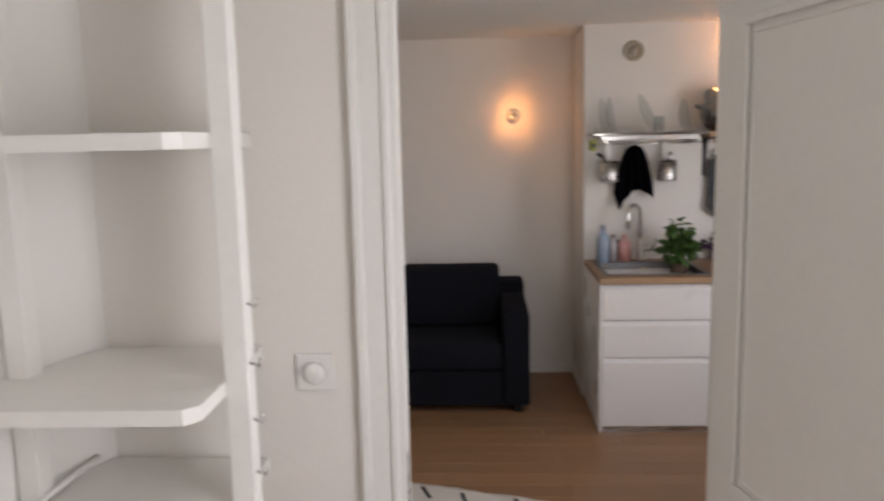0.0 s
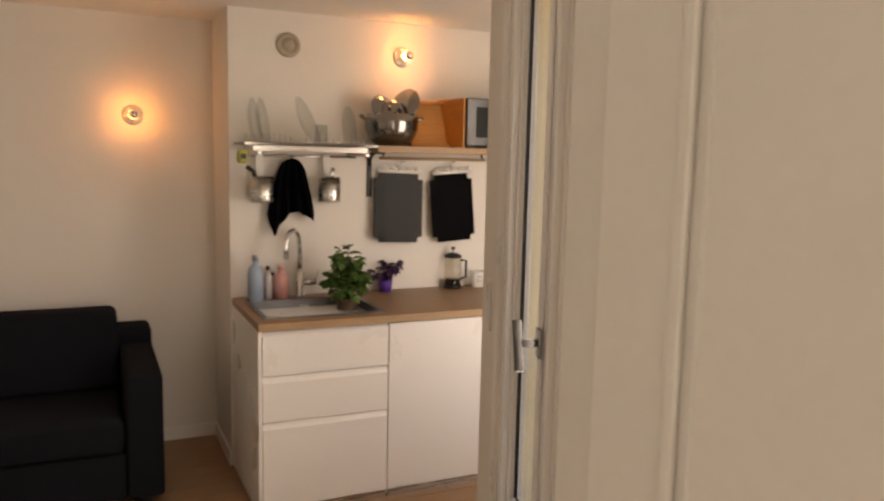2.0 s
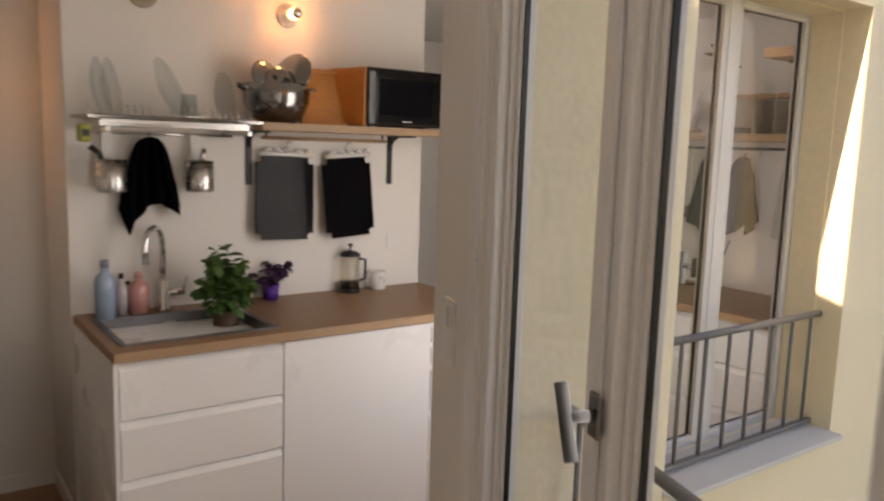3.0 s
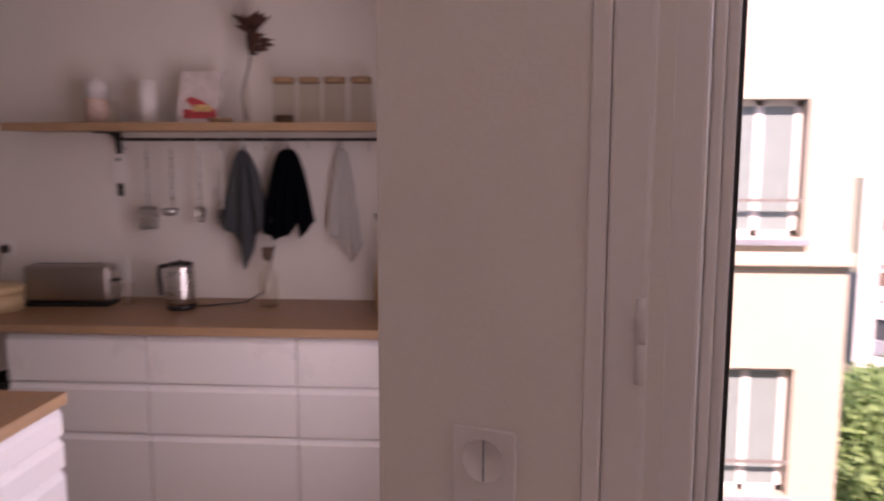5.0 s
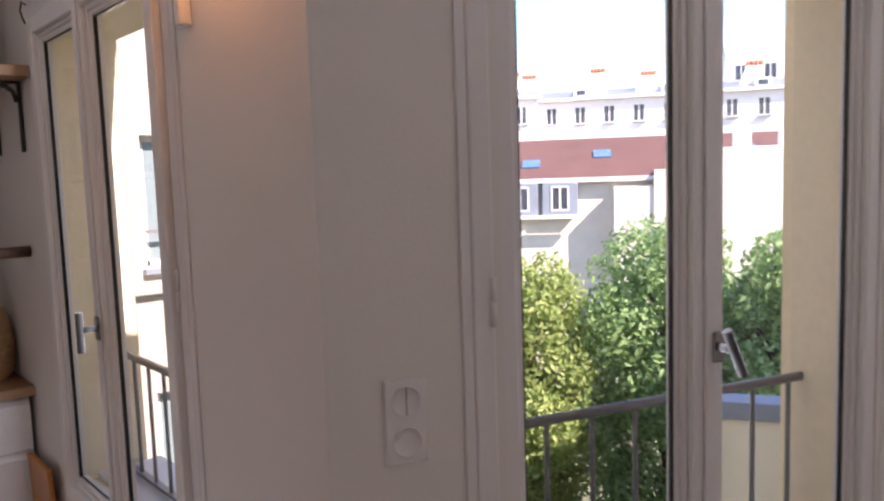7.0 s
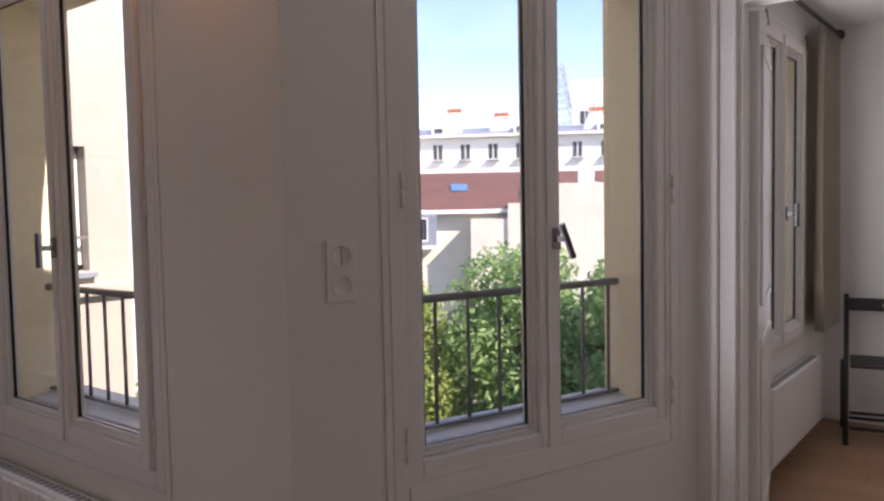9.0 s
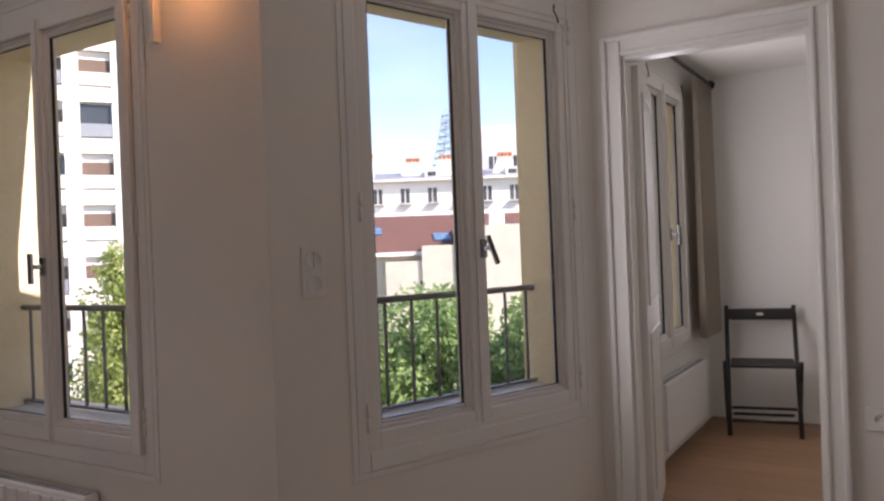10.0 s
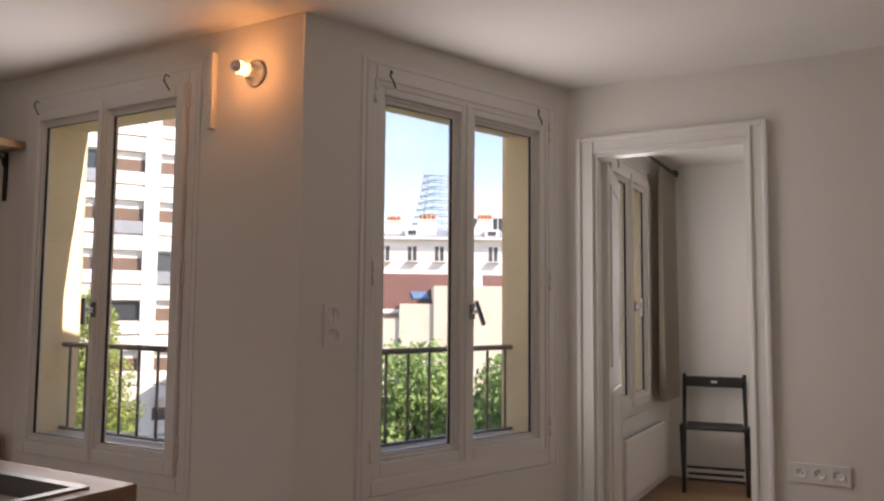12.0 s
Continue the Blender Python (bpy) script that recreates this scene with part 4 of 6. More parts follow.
# bedroom shelves beside the doorway
def shelf_stand():
    th = thing("shelf_unit", pose(0, 0, 0), "white painted open shelving with posts and hooks", "shelf")
    for x0, y0 in ((-0.04, 1.11), (-0.475, 1.13)):
        part("post", boxes((x0, x0 + 0.046, y0, y0 + 0.046, 0, 2.3, 0.003)), GLOSS_WHITE, th)
    for z in (0.32, 0.99, 1.245, 1.706, 2.1):
        bm = B()
        prism(bm, [(-0.56, 0.945), (-0.06, 0.955), (-0.038, 0.98), (-0.038, 1.352), (-0.388, 1.352), (-0.455, 1.19), (-0.47, 1.178), (-0.47, 1.128), (-0.517, 1.128), (-0.53, 1.0)], z - 0.028, z)
        part("shelf_board", bm, GLOSS_WHITE, th)
    for z in (1.06, 1.165, 1.275, 1.39):
        bm = B()
        tube(bm, [(0.0065, 1.128, z), (0.024, 1.12, z - 0.004), (0.029, 1.118, z + 0.012)], 0.003, 6)
        part("hook", bm, STEEL, th, "small steel screw hook")
    bm = B()
    tube(bm, [(-0.43, 1.12, 0.997), (-0.40, 1.3, 1.015)], 0.006, 8)
    part("clip_rod", bm, GLOSS_WHITE, th)


shelf_stand()
dm = thing("dimmer_switch", pose(0.076, 1.36, 1.186), "white square dimmer switch with a round knob", "switch")
part("plate", boxes((-0.041, 0.041, -0.009, 0, -0.041, 0.041, 0.003)), PVC, dm)
bm = B()
lathe(bm, [(0.024, 0.009), (0.024, 0.02), (0.021, 0.024), (0.0, 0.024)], 24, m=pose(0, 0, 0, 90))
part("knob", bm, PORCELAIN, dm)

# blank double plate beside the window
pl = thing("wall_plate", M_W2 @ pose(-0.264, -0.058, 1.192), "white double wall plate with two round inserts", "wall plate")
part("plate", boxes((-0.04, 0.04, -0.008, 0, -0.078, 0.078, 0.002)), PVC, pl)
for z in (-0.038, 0.038):
    bm = B()
    lathe(bm, [(0.028, 0.0082), (0.028, 0.0105), (0.0265, 0.0105), (0.0262, 0.009), (0.0, 0.009)], 28, (0, 0, 0), pose(0, 0, z, 90))
    ins = part("insert", bm, PVC, pl)
part("insert_slot", boxes((-0.0008, 0.0008, -0.0102, -0.0092, 0.012, 0.064)), ZINC, pl)

so = thing("triple_socket", pose(0.004, 1.44, 0.585), "white triple wall socket with round outlets", "socket")
part("plate", boxes((-0.118, 0.118, 0, 0.009, -0.041, 0.041, 0.003)), PVC, so)
for x in (-0.071, 0, 0.071):
    bm = B()
    lathe(bm, [(0.0235, 0.0092), (0.0235, 0.0115), (0.0205, 0.0115), (0.0195, 0.0098), (0.0, 0.0098)], 24, m=pose(x, 0, 0, -90))
    o = part("outlet", bm, PORCELAIN, so)
    for dx, dz in ((-0.0095, 0), (0.0095, 0), (0, 0.011)):
        bm = B()
        lathe(bm, [(0.0028, 0.0099), (0.0028, 0.0104), (0, 0.0104)], 8, m=pose(x + dx, 0, dz, -90))
        part("pin_hole", bm, BLACK, o)


def heater(m, w, h, label, ribs=False):
    """A flat electric convector on a wall behind +y of m."""
    th = thing("heater", m, label, "heater")
    part("panel", boxes((0, w, -0.075, -0.012, 0.1, 0.1 + h, 0.008)), FRONT, th)
    part("bracket", boxes((0.05, w - 0.05, -0.012, 0, 0.14, 0.06 + h)), ZINC, th)
    for k in range(int(w / 0.075) if ribs else 0):
        x = 0.012 + k * 0.075
        part("rib", boxes((x, x + 0.062, -0.088, -0.0752, 0.115, 0.085 + h, 0.006)), FRONT, th)
    for k in range(int(w / 0.035)):
        x = 0.02 + k * 0.035
        part("grille_slot", boxes((x, x + 0.022, -0.062, -0.03, 0.1 + h, 0.1 + h + 0.0012)), ZINC, th, "dark grille slot")
    return th


heater(pose(1.19, 0.38, 0, 0, 0, -90), 0.98, 0.37, "white flat electric convector heater under the bedroom window")
heater(pose(3.45, 2.87, 0, 0, 0, 180), 1.0, 0.335, "white ribbed electric heater under the window", True)


def cloth_folds(bm, x0, x1, z0, z1, y, amp, waves, nx=60, nz=6, seed=0):
    ph = random.Random(seed).random() * 6
    rows = []
    for j in range(nz + 1):
        f = j / nz
        rows.append([bm.verts.new((x0 + (x1 - x0) * i / nx, y + amp * (0.6 + 0.4 * (1 - f)) * math.sin(ph + waves * 2 * math.pi * i / nx + 0.4 * math.sin(3 * f)), z0 + (z1 - z0) * f)) for i in range(nx + 1)])
    for a, b in zip(rows, rows[1:]):
        for i in range(nx):
            f = bm.faces.new((a[i], a[i + 1], b[i + 1], b[i]))
            f.smooth = True
    g = bmesh.ops.solidify(bm, geom=bm.faces[:], thickness=0.004)
    return bm


cu = thing("curtain", pose(1.10, -0.46, 0, 0, 0, -90), "beige linen curtain drawn aside beside the bedroom window", "curtain")
bm = B()
cloth_folds(bm, 0, 0.43, 0.62, 2.29, 0, 0.03, 5)
part("drape", bm, CURTAIN, cu)
rod = thing("curtain_rod", pose(1.10, -0.93, 2.315), "dark metal curtain rod with a ball finial", "curtain rod")
bm = B()
tube(bm, [(0, 0, 0), (0, 2.1, 0)], 0.012, 10)
part("rod", bm, BLACK_IRON, rod)
bm = B()
lathe(bm, [(0.001, -0.032), (0.022, -0.024), (0.032, 0), (0.022, 0.024), (0.001, 0.032)], 16, (0, -0.02, 0))
part("finial", bm, BLACK_IRON, rod)
for y in (0.06, 1.9):
    part("wall_bracket", boxes((-0.01, 0.09, y, y + 0.02, -0.012, 0.012, 0.002)), BLACK_IRON, rod)


def folding_chair(m):
    """A slatted folding chair that faces +y of m, feet on z = 0."""
    th = thing("folding_chair", m, "black wooden folding chair standing open against the wall", "chair")
    w = 0.44
    for s in (-1, 1):
        x = s * (w / 2 - 0.012)
        bm = B()
        tube(bm, [(x, 0.42, 0.0), (x, 0.02, 0.79)], 0.014, 8)
        part("front_leg", bm, BLACK_IRON, th)
        bm = B()
        x2 = s * (w / 2 + 0.004)
        tube(bm, [(x2, 0.02, 0.0), (x2, 0.36, 0.46)], 0.013, 8)
        part("back_leg", bm, BLACK_IRON, th)
    bm = boxes((-w / 2, w / 2, -0.012, 0.012, 0.70, 0.775, 0.008))
    for v in bm.verts:
        v.co.y -= 0.02 * (1 - (v.co.x / (w / 2)) ** 2)
    bm.transform(pose(0, 0.045, 0))
    b = part("backrest", bm, BLACK_IRON, th)
    part("grip_hole", boxes((-0.022, 0.022, 0.062, 0.0685, 0.73, 0.748, 0.004)), WALL, b, "light hand hole in the backrest")
    for k in range(4):
        y = 0.13 + k * 0.085
        part("seat_slat", boxes((-w / 2 + 0.03, w / 2 - 0.03, y, y + 0.07, 0.438, 0.455, 0.004)), BLACK_IRON, th)
    for y, z in ((0.335, 0.165), (0.075, 0.07), (0.38, 0.09)):
        bm = B()
        tube(bm, [(-w / 2 + 0.03, y, z), (w / 2 - 0.03, y, z)], 0.010, 8)
        part("rung", bm, BLACK_IRON, th)
    return th


folding_chair(pose(0.84, -0.965, 0, 0, 0, 10))

# skirting boards
for nm, r in (("baseboard_sofa", (-1.45, 1.08, 5.128, 5.14, 0, 0.075, 0.003)), ("baseboard_nib", (1.068, 1.08, 4.64, 5.128, 0, 0.075, 0.003)), ("baseboard_counter", (4.208, 4.22, 5.03, 6.0, 0, 0.075, 0.003)),
              ("baseboard_door", (-1.45, 0.17, 1.44, 1.452, 0, 0.075, 0.003)), ("baseboard_bed", (-1.3, 1.19, -1.05, -1.038, 0, 0.07, 0.003))):
    structure(nm, boxes(r), GLOSS_WHITE, "white painted skirting board", "skirting")

# rug
rg = thing("rug", pose(1.34, 2.93, 0, 0, 0, 163.2), "cream wool rug with short dark dashes", "rug")
bm = B()
nx, ny = 70, 44
W_, H_ = 2.0, 1.25
grid = [[bm.verts.new((W_ * i / nx + 0.012 * noise.noise((i * 0.5, j * 0.5, 3)) * (i in (0, nx) or j in (0, ny)), H_ * j / ny + 0.02 * noise.noise((i * 0.35, j, 1)) * (j in (0, ny)), 0.014 + 0.004 * noise.noise((i * 0.4, j * 0.4, 0)))) for i in range(nx + 1)] for j in range(ny + 1)]
for a, b in zip(grid, grid[1:]):
    for i in range(nx):
        bm.faces.new((a[i], a[i + 1], b[i + 1], b[i])).smooth = True
r_ = bmesh.ops.extrude_face_region(bm, geom=bm.faces[:])
for v in [g for g in r_["geom"] if isinstance(g, bmesh.types.BMVert)]:
    v.co.z = 0.001
part("rug_surface", bm, RUG, rg)
rs_ = random.Random(5)
for i in range(9):
    for j in range(5):
        x, y = 0.12 + i * 0.22 + rs_.uniform(-0.03, 0.03), 0.09 + j * 0.24 + rs_.uniform(-0.02, 0.02)
        bm = boxes((-0.008, 0.008, -0.06, 0.06, 0.012, 0.0225, 0.003))
        bm.transform(pose(x, y, 0, 0, 0, 35 + rs_.uniform(-6, 6)))
        part("dash", bm, RUG_DARK, rg)

# ---- sink wall things ----
WY = 4.64
v = thing("air_vent", pose(1.381, WY, 2.194, 90), "round beige extractor vent", "vent")
bm = B()
lathe(bm, [(0.062, 0), (0.062, 0.01), (0.055, 0.018), (0.04, 0.019), (0.039, 0.008), (0.03, 0.008), (0.028, 0.022), (0.0, 0.024)], 32)
part("grille", bm, mat("aged_beige_plastic", (0.42, 0.36, 0.28), 0.5, vary=0.1), v)
rk = thing("dish_rack", pose(0, 0, 0), "stainless steel wall dish rack holding plates", "rack")
part("rim", boxes((1.10, 1.765, 4.326, 4.336, 1.682, 1.696, 0.002), (1.10, 1.108, 4.336, 4.63, 1.682, 1.696, 0.002), (1.757, 1.765, 4.336, 4.63, 1.682, 1.696, 0.002), (1.108, 1.757, 4.60, 4.61, 1.682, 1.696, 0.002)), DARK_STEEL, rk, "dark polished rim")
part("drip_tray", boxes((1.15, 1.71, 4.35, 4.59, 1.655, 1.661), (1.15, 1.71, 4.345, 4.35, 1.655, 1.681, 0.001), (1.145, 1.15, 4.345, 4.595, 1.655, 1.681, 0.001), (1.71, 1.715, 4.345, 4.595, 1.655, 1.681, 0.001)), STEEL, rk, "pale steel drip tray")
for x in (1.16, 1.70):
    part("wall_arm", boxes((x, x + 0.02, 4.33, WY, 1.635, 1.654, 0.002)), STEEL, rk)
for k in range(24):
    x = 1.125 + k * 0.0265
    if 1.36 < x < 1.41:
        continue
    bm = B()
    tube(bm, [(x, 4.37, 1.662), (x - 0.012, 4.36, 1.735)], 0.003, 6)
    part("wire", bm, STEEL, rk)
bm = B()
tube(bm, [(1.11, 4.366, 1.70), (1.755, 4.366, 1.70)], 0.003, 6)
part("cross_wire", bm, STEEL, rk)
bm = B()
tube(bm, [(1.14, 4.61, 1.632), (1.74, 4.61, 1.632)], 0.006, 8)
part("hook_rail", bm, STEEL, rk)
GLASSY = mat_glass("clear_dish_glass", (0.90, 0.92, 0.92))
for x, r, tilt in ((1.16, 0.12, 10), (1.20, 0.12, 10), (1.42, 0.13, 24), (1.64, 0.11, 8)):
    pt = thing("glass_plate", pose(x, 4.48, 1.67 + r, 0, 90 - tilt, 0), "clear glass plate standing in the dish rack", "plate", "plates in the rack")
    bm = B()
    lathe(bm, [(0.0, 0), (r * 0.6, 0.0), (r, 0.02), (r, 0.024), (r * 0.6, 0.005), (0, 0.005)], 30)
    part("disc", bm, GLASSY, pt)
gl = thing("drinking_glass", pose(1.50, 4.44, 1.663), "clear glass turned upside down in the dish rack", "glass")
bm = B()
lathe(bm, [(0.036, 0), (0.03, 0.13), (0.0, 0.13), (0.0, 0.125), (0.027, 0.125), (0.033, 0)], 20)
part("tumbler", bm, GLASSY, gl)


def hanging_cup(x, tools):
    th = thing("utensil_cup", pose(x, 4.545, 1.41), "brushed steel utensil cup hung from a white strap", "cup", "hanging cups")
    bm = B()
    lathe(bm, [(0.0, -0.01), (0.055, -0.01), (0.057, -0.006), (0.057, 0.118), (0.055, 0.118), (0.055, -0.004), (0, -0.004)], 28)
    part("cup", bm, STEEL, th)
    part("strap", boxes((-0.02, 0.02, 0.058, 0.062, 0.02, 0.225, 0.001)), PORCELAIN, th, "white hanging strap")
    for dx, dy, ang, c in tools:
        bm = B()
        tube(bm, [(dx * 0.3, dy, 0.01), (dx, dy, 0.14), (dx * 1.9, dy, 0.165)], 0.011, 8)
        part("brush", bm, c, th)
    return th


hanging_cup(1.225, ((-0.04, 0.0, 0, BLACK), (-0.035, 0.02, 0, BLACK)))
hanging_cup(1.575, ((0.012, 0.0, 0, STEEL),))


def towel(m, w_top, w, h, material, label, seed, hem=((0, 0.8), (0.3, 1), (0.6, 0.85), (1, 0.95)), folds=4, thick=0.05):
    """A cloth hung from one point: pleats gathered at the top, spreading to an uneven hem (share across, share of length)."""
    th = thing("towel", m, label, "towel")
    bm = B()
    nu, nv = 44, 18
    rows = []
    for j in range(nv + 1):
        f = j / nv
        row = []
        for i in range(nu + 1):
            u = i / nu
            k = max(q for q in range(len(hem) - 1) if hem[q][0] <= u) if u > 0 else 0
            g = (u - hem[k][0]) / (hem[k + 1][0] - hem[k][0])
            drop = hem[k][1] + (hem[k + 1][1] - hem[k][1]) * g
            wide = w_top + (w - w_top) * f ** 0.6
            pleat = math.sin(folds * 2 * math.pi * u + seed + 0.7 * math.sin(2.2 * f + seed))
            x = (u - 0.5) * wide + 0.012 * f * noise.noise((u * 4, f * 3, seed))
            y = -thick * 0.45 + thick * 0.5 * pleat * (0.45 + 0.55 * f) + 0.012 * noise.noise((u * 6, f * 5, seed + 3))
            row.append(bm.verts.new((x, y, -h * drop * f - 0.012 * (abs(u - 0.5) * 2) ** 2 * (1 - f))))
        rows.append(row)
    for a, b in zip(rows, rows[1:]):
        for i in range(nu):
            bm.faces.new((a[i], a[i + 1], b[i + 1], b[i])).smooth = True
    bmesh.ops.solidify(bm, geom=bm.faces[:], thickness=0.004)
    part("cloth", bm, material, th)
    bm = B()
    tube(bm, [(0, -0.014, -0.01), (-0.006, -0.01, 0.01), (0, -0.006, 0.02), (0.006, -0.01, 0.01), (0, -0.014, -0.01)], 0.002, 6)
    part("hanging_loop", bm, material, th)
    return th


towel(pose(1.385, 4.60, 1.62), 0.08, 0.25, 0.40, BLACK_CLOTH, "black dish towel hung under the dish rack", 2, ((0, 0.72), (0.12, 1.0), (0.42, 0.72), (0.62, 0.68), (0.8, 0.74), (0.95, 0.84), (1, 0.7)), 4, 0.055)


def bracket(m, down=0.24, out_=0.22, tag="black iron shelf bracket"):
    """In the frame of a wall behind +y: an upright on the wall and an arm that comes out along -y."""
    th = thing("shelf_bracket", m, tag, "bracket", "shelf brackets")
    part("upright", boxes((-0.014, 0.014, -0.008, 0, -down, 0, 0.002)), BLACK_IRON, th)
    part("arm", boxes((-0.014, 0.014, -out_, -0.008, -0.008, 0, 0.002)), BLACK_IRON, th)
    bm = B()
    tube(bm, [(0, -0.012, -0.07), (0, -0.022, -0.035), (0, -0.045, -0.016), (0, -0.075, -0.008)], 0.008, 8)
    part("web", bm, BLACK_IRON, th)
    return th


tagged(solid("shelf", boxes((1.775, 2.84, 4.36, WY - 0.001, 1.662, 1.696, 0.002)), SHELF_OAK), "oak-look wall shelf above the sink counter", "shelf")
for x in (1.825, 2.565):
    bracket(pose(x, WY - 0.001, 1.661))
rodh = thing("hanging_rod", pose(0, 0, 0), "slim wooden rod under the shelf", "rod")
bm = B()
tube(bm, [(1.86, 4.57, 1.632), (2.50, 4.57, 1.632)], 0.008, 10)
part("rod", bm, SHELF_OAK, rodh)
for x in (1.88, 2.48):
    part("rod_hanger", boxes((x - 0.004, x + 0.004, 4.566, 4.574, 1.64, 1.661)), BLACK_IRON, rodh)
for x, w, tl, yaw in ((1.985, 0.29, 2, 3), (2.315, 0.275, -3, 6)):
    mr = thing("hanging_mirror_tray", pose(x, 4.60, 1.36, -4, tl, yaw), "dark mirror-polished tray hung by a clip from the rod", "tray", "hanging trays")
    bm = boxes((-w / 2, w / 2, -0.006, 0.006, -0.19, 0.19))
    vert = [e for e in bm.edges if abs((e.verts[0].co - e.verts[1].co).y) > 0.009]
    bmesh.ops.bevel(bm, geom=vert, offset=0.03, segments=5, affect="EDGES")
    part("tray", bm, MIRROR, mr)
    bm = B()
    for k in range(5):
        x0 = -w / 2 + 0.03 + k * 0.05
        tube(bm, [(x0, -0.012, 0.2 + 0.01 * (k % 2)), (x0 + 0.02, -0.016, 0.225), (x0 + 0.045, -0.012, 0.205)], 0.008, 6)
    tube(bm, [(-w / 2 + 0.01, -0.012, 0.197), (w / 2 - 0.01, -0.012, 0.2)], 0.009, 8)
    part("clip_bar", bm, PORCELAIN, mr, "white clip bar")
    bm = B()
    tube(bm, [(0, -0.012, 0.205), (0, -0.012, 0.245), (0.01, -0.02, 0.262), (0.022, -0.024, 0.25)], 0.005, 6)
    part("hook", bm, STEEL, mr)

pot = thing("steel_pot", pose(1.895, 4.49, 1.697), "polished steel cooking pot with two ring handles", "pot")
bm = B()
lathe(bm, [(0.0, 0), (0.075, 0), (0.115, 0.03), (0.14, 0.085), (0.142, 0.13), (0.132, 0.165), (0.128, 0.165), (0.136, 0.13), (0.134, 0.088), (0.11, 0.035), (0.07, 0.006), (0, 0.006)], 36)
part("bowl", bm, DARK_STEEL, pot)
for s in (-1, 1):
    bm = B()
    tube(bm, [(s * 0.135, -0.035, 0.135), (s * 0.165, -0.03, 0.15), (s * 0.172, 0, 0.155), (s * 0.165, 0.03, 0.15), (s * 0.135, 0.035, 0.135)], 0.006, 8)
    part("handle", bm, DARK_STEEL, pot)
for x, z, r, t, y in ((1.85, 1.87, 0.095, 24, 4.47), (1.965, 1.90, 0.11, -66, 4.5), (1.90, 1.86, 0.08, 5, 4.44)):
    ld_ = thing("pot_lid", pose(x, y, z, 68, 0, t), "polished steel pot lid standing in the pot", "lid", "pot lids")
    bm = B()
    lathe(bm, [(0.0, 0.02), (r * 0.5, 0.016), (r * 0.95, 0.004), (r, 0.0), (r * 0.95, -0.002), (0.0, 0.012)], 32)
    part("lid_disc", bm, DARK_STEEL, ld_)
    bm = B()
    lathe(bm, [(0.008, 0.018), (0.008, 0.035), (0.016, 0.038), (0.016, 0.046), (0.0, 0.048)], 14)
    part("knob", bm, BLACK, ld_)
tr = thing("wooden_tray", pose(2.15, 4.50, 1.698, 0, 0, -12), "amber wooden tray leaning upright beside the microwave", "tray")
bm = boxes((-0.13, 0.11, 0.0, 0.012, 0.0, 0.25, 0.003), (-0.13, 0.11, -0.022, 0.0, 0.0, 0.018, 0.002), (-0.13, 0.11, -0.022, 0.0, 0.232, 0.25, 0.002), (0.092, 0.11, -0.022, 0.0, 0.018, 0.232, 0.002), (-0.13, -0.112, -0.022, 0.0, 0.018, 0.232, 0.002))
for q in bm.verts:
    q.co.y += q.co.z * 0.28
AMBER = mat("amber_wood", (0.46, 0.19, 0.05), 0.45, vary=0.2, scale=3, fine=18, stretch=(1.5, 10, 14))
part("tray", bm, AMBER, tr)
tr2 = thing("wooden_board", pose(2.225, 4.47, 1.698, 0, 0, -78), "amber cutting board standing on edge by the microwave", "board")
part("board", boxes((-0.12, 0.12, 0.0, 0.016, 0.0, 0.26, 0.004)), AMBER, tr2)
mw = thing("microwave", pose(2.262, 4.335, 1.697), "black microwave oven with a silver trim and round knob", "microwave")
MW_W, MW_H = 0.505, 0.262
part("casing", boxes((0, MW_W, 0.012, 0.29, 0.008, MW_H, 0.004)), BLACK, mw)
dr = part("oven_door", boxes((0.002, 0.395, 0.0, 0.0118, 0.012, MW_H - 0.004, 0.003)), BLACK_GLASS, mw)
part("door_window", boxes((0.055, 0.345, -0.002, -0.0003, 0.055, 0.215, 0.001)), MIRROR, dr, "dark mirror-like door window")
part("logo_bar", boxes((0.18, 0.235, -0.0016, -0.0003, 0.024, 0.029)), STEEL, dr, "small silver lettering bar")
part("silver_trim", boxes((0.396, 0.424, -0.004, 0.0118, 0.012, MW_H - 0.004, 0.002)), STEEL, mw)
cp = part("control_panel", boxes((0.425, MW_W - 0.002, 0.0, 0.0118, 0.012, MW_H - 0.004, 0.003)), BLACK_GLASS, mw)
part("display", boxes((0.434, 0.494, -0.0015, -0.0003, 0.222, 0.245)), MIRROR, cp)
for k in range(8):
    x, z = 0.44 + (k % 2) * 0.033, 0.2 - (k // 2) * 0.03
    part("key", boxes((x, x + 0.016, -0.0015, -0.0003, z, z + 0.006)), STEEL, cp)
bm = B()
lathe(bm, [(0.021, 0.0003), (0.021, 0.012), (0.018, 0.016), (0.0, 0.016)], 24, m=pose(0.464, 0, 0.052, 90))
part("knob", bm, STEEL, cp, "silver turning knob")
for x in (0.03, 0.45):
    for y in (0.04, 0.25):
        part("foot", boxes((x, x + 0.02, y, y + 0.02, 0.0, 0.008)), BLACK, mw)

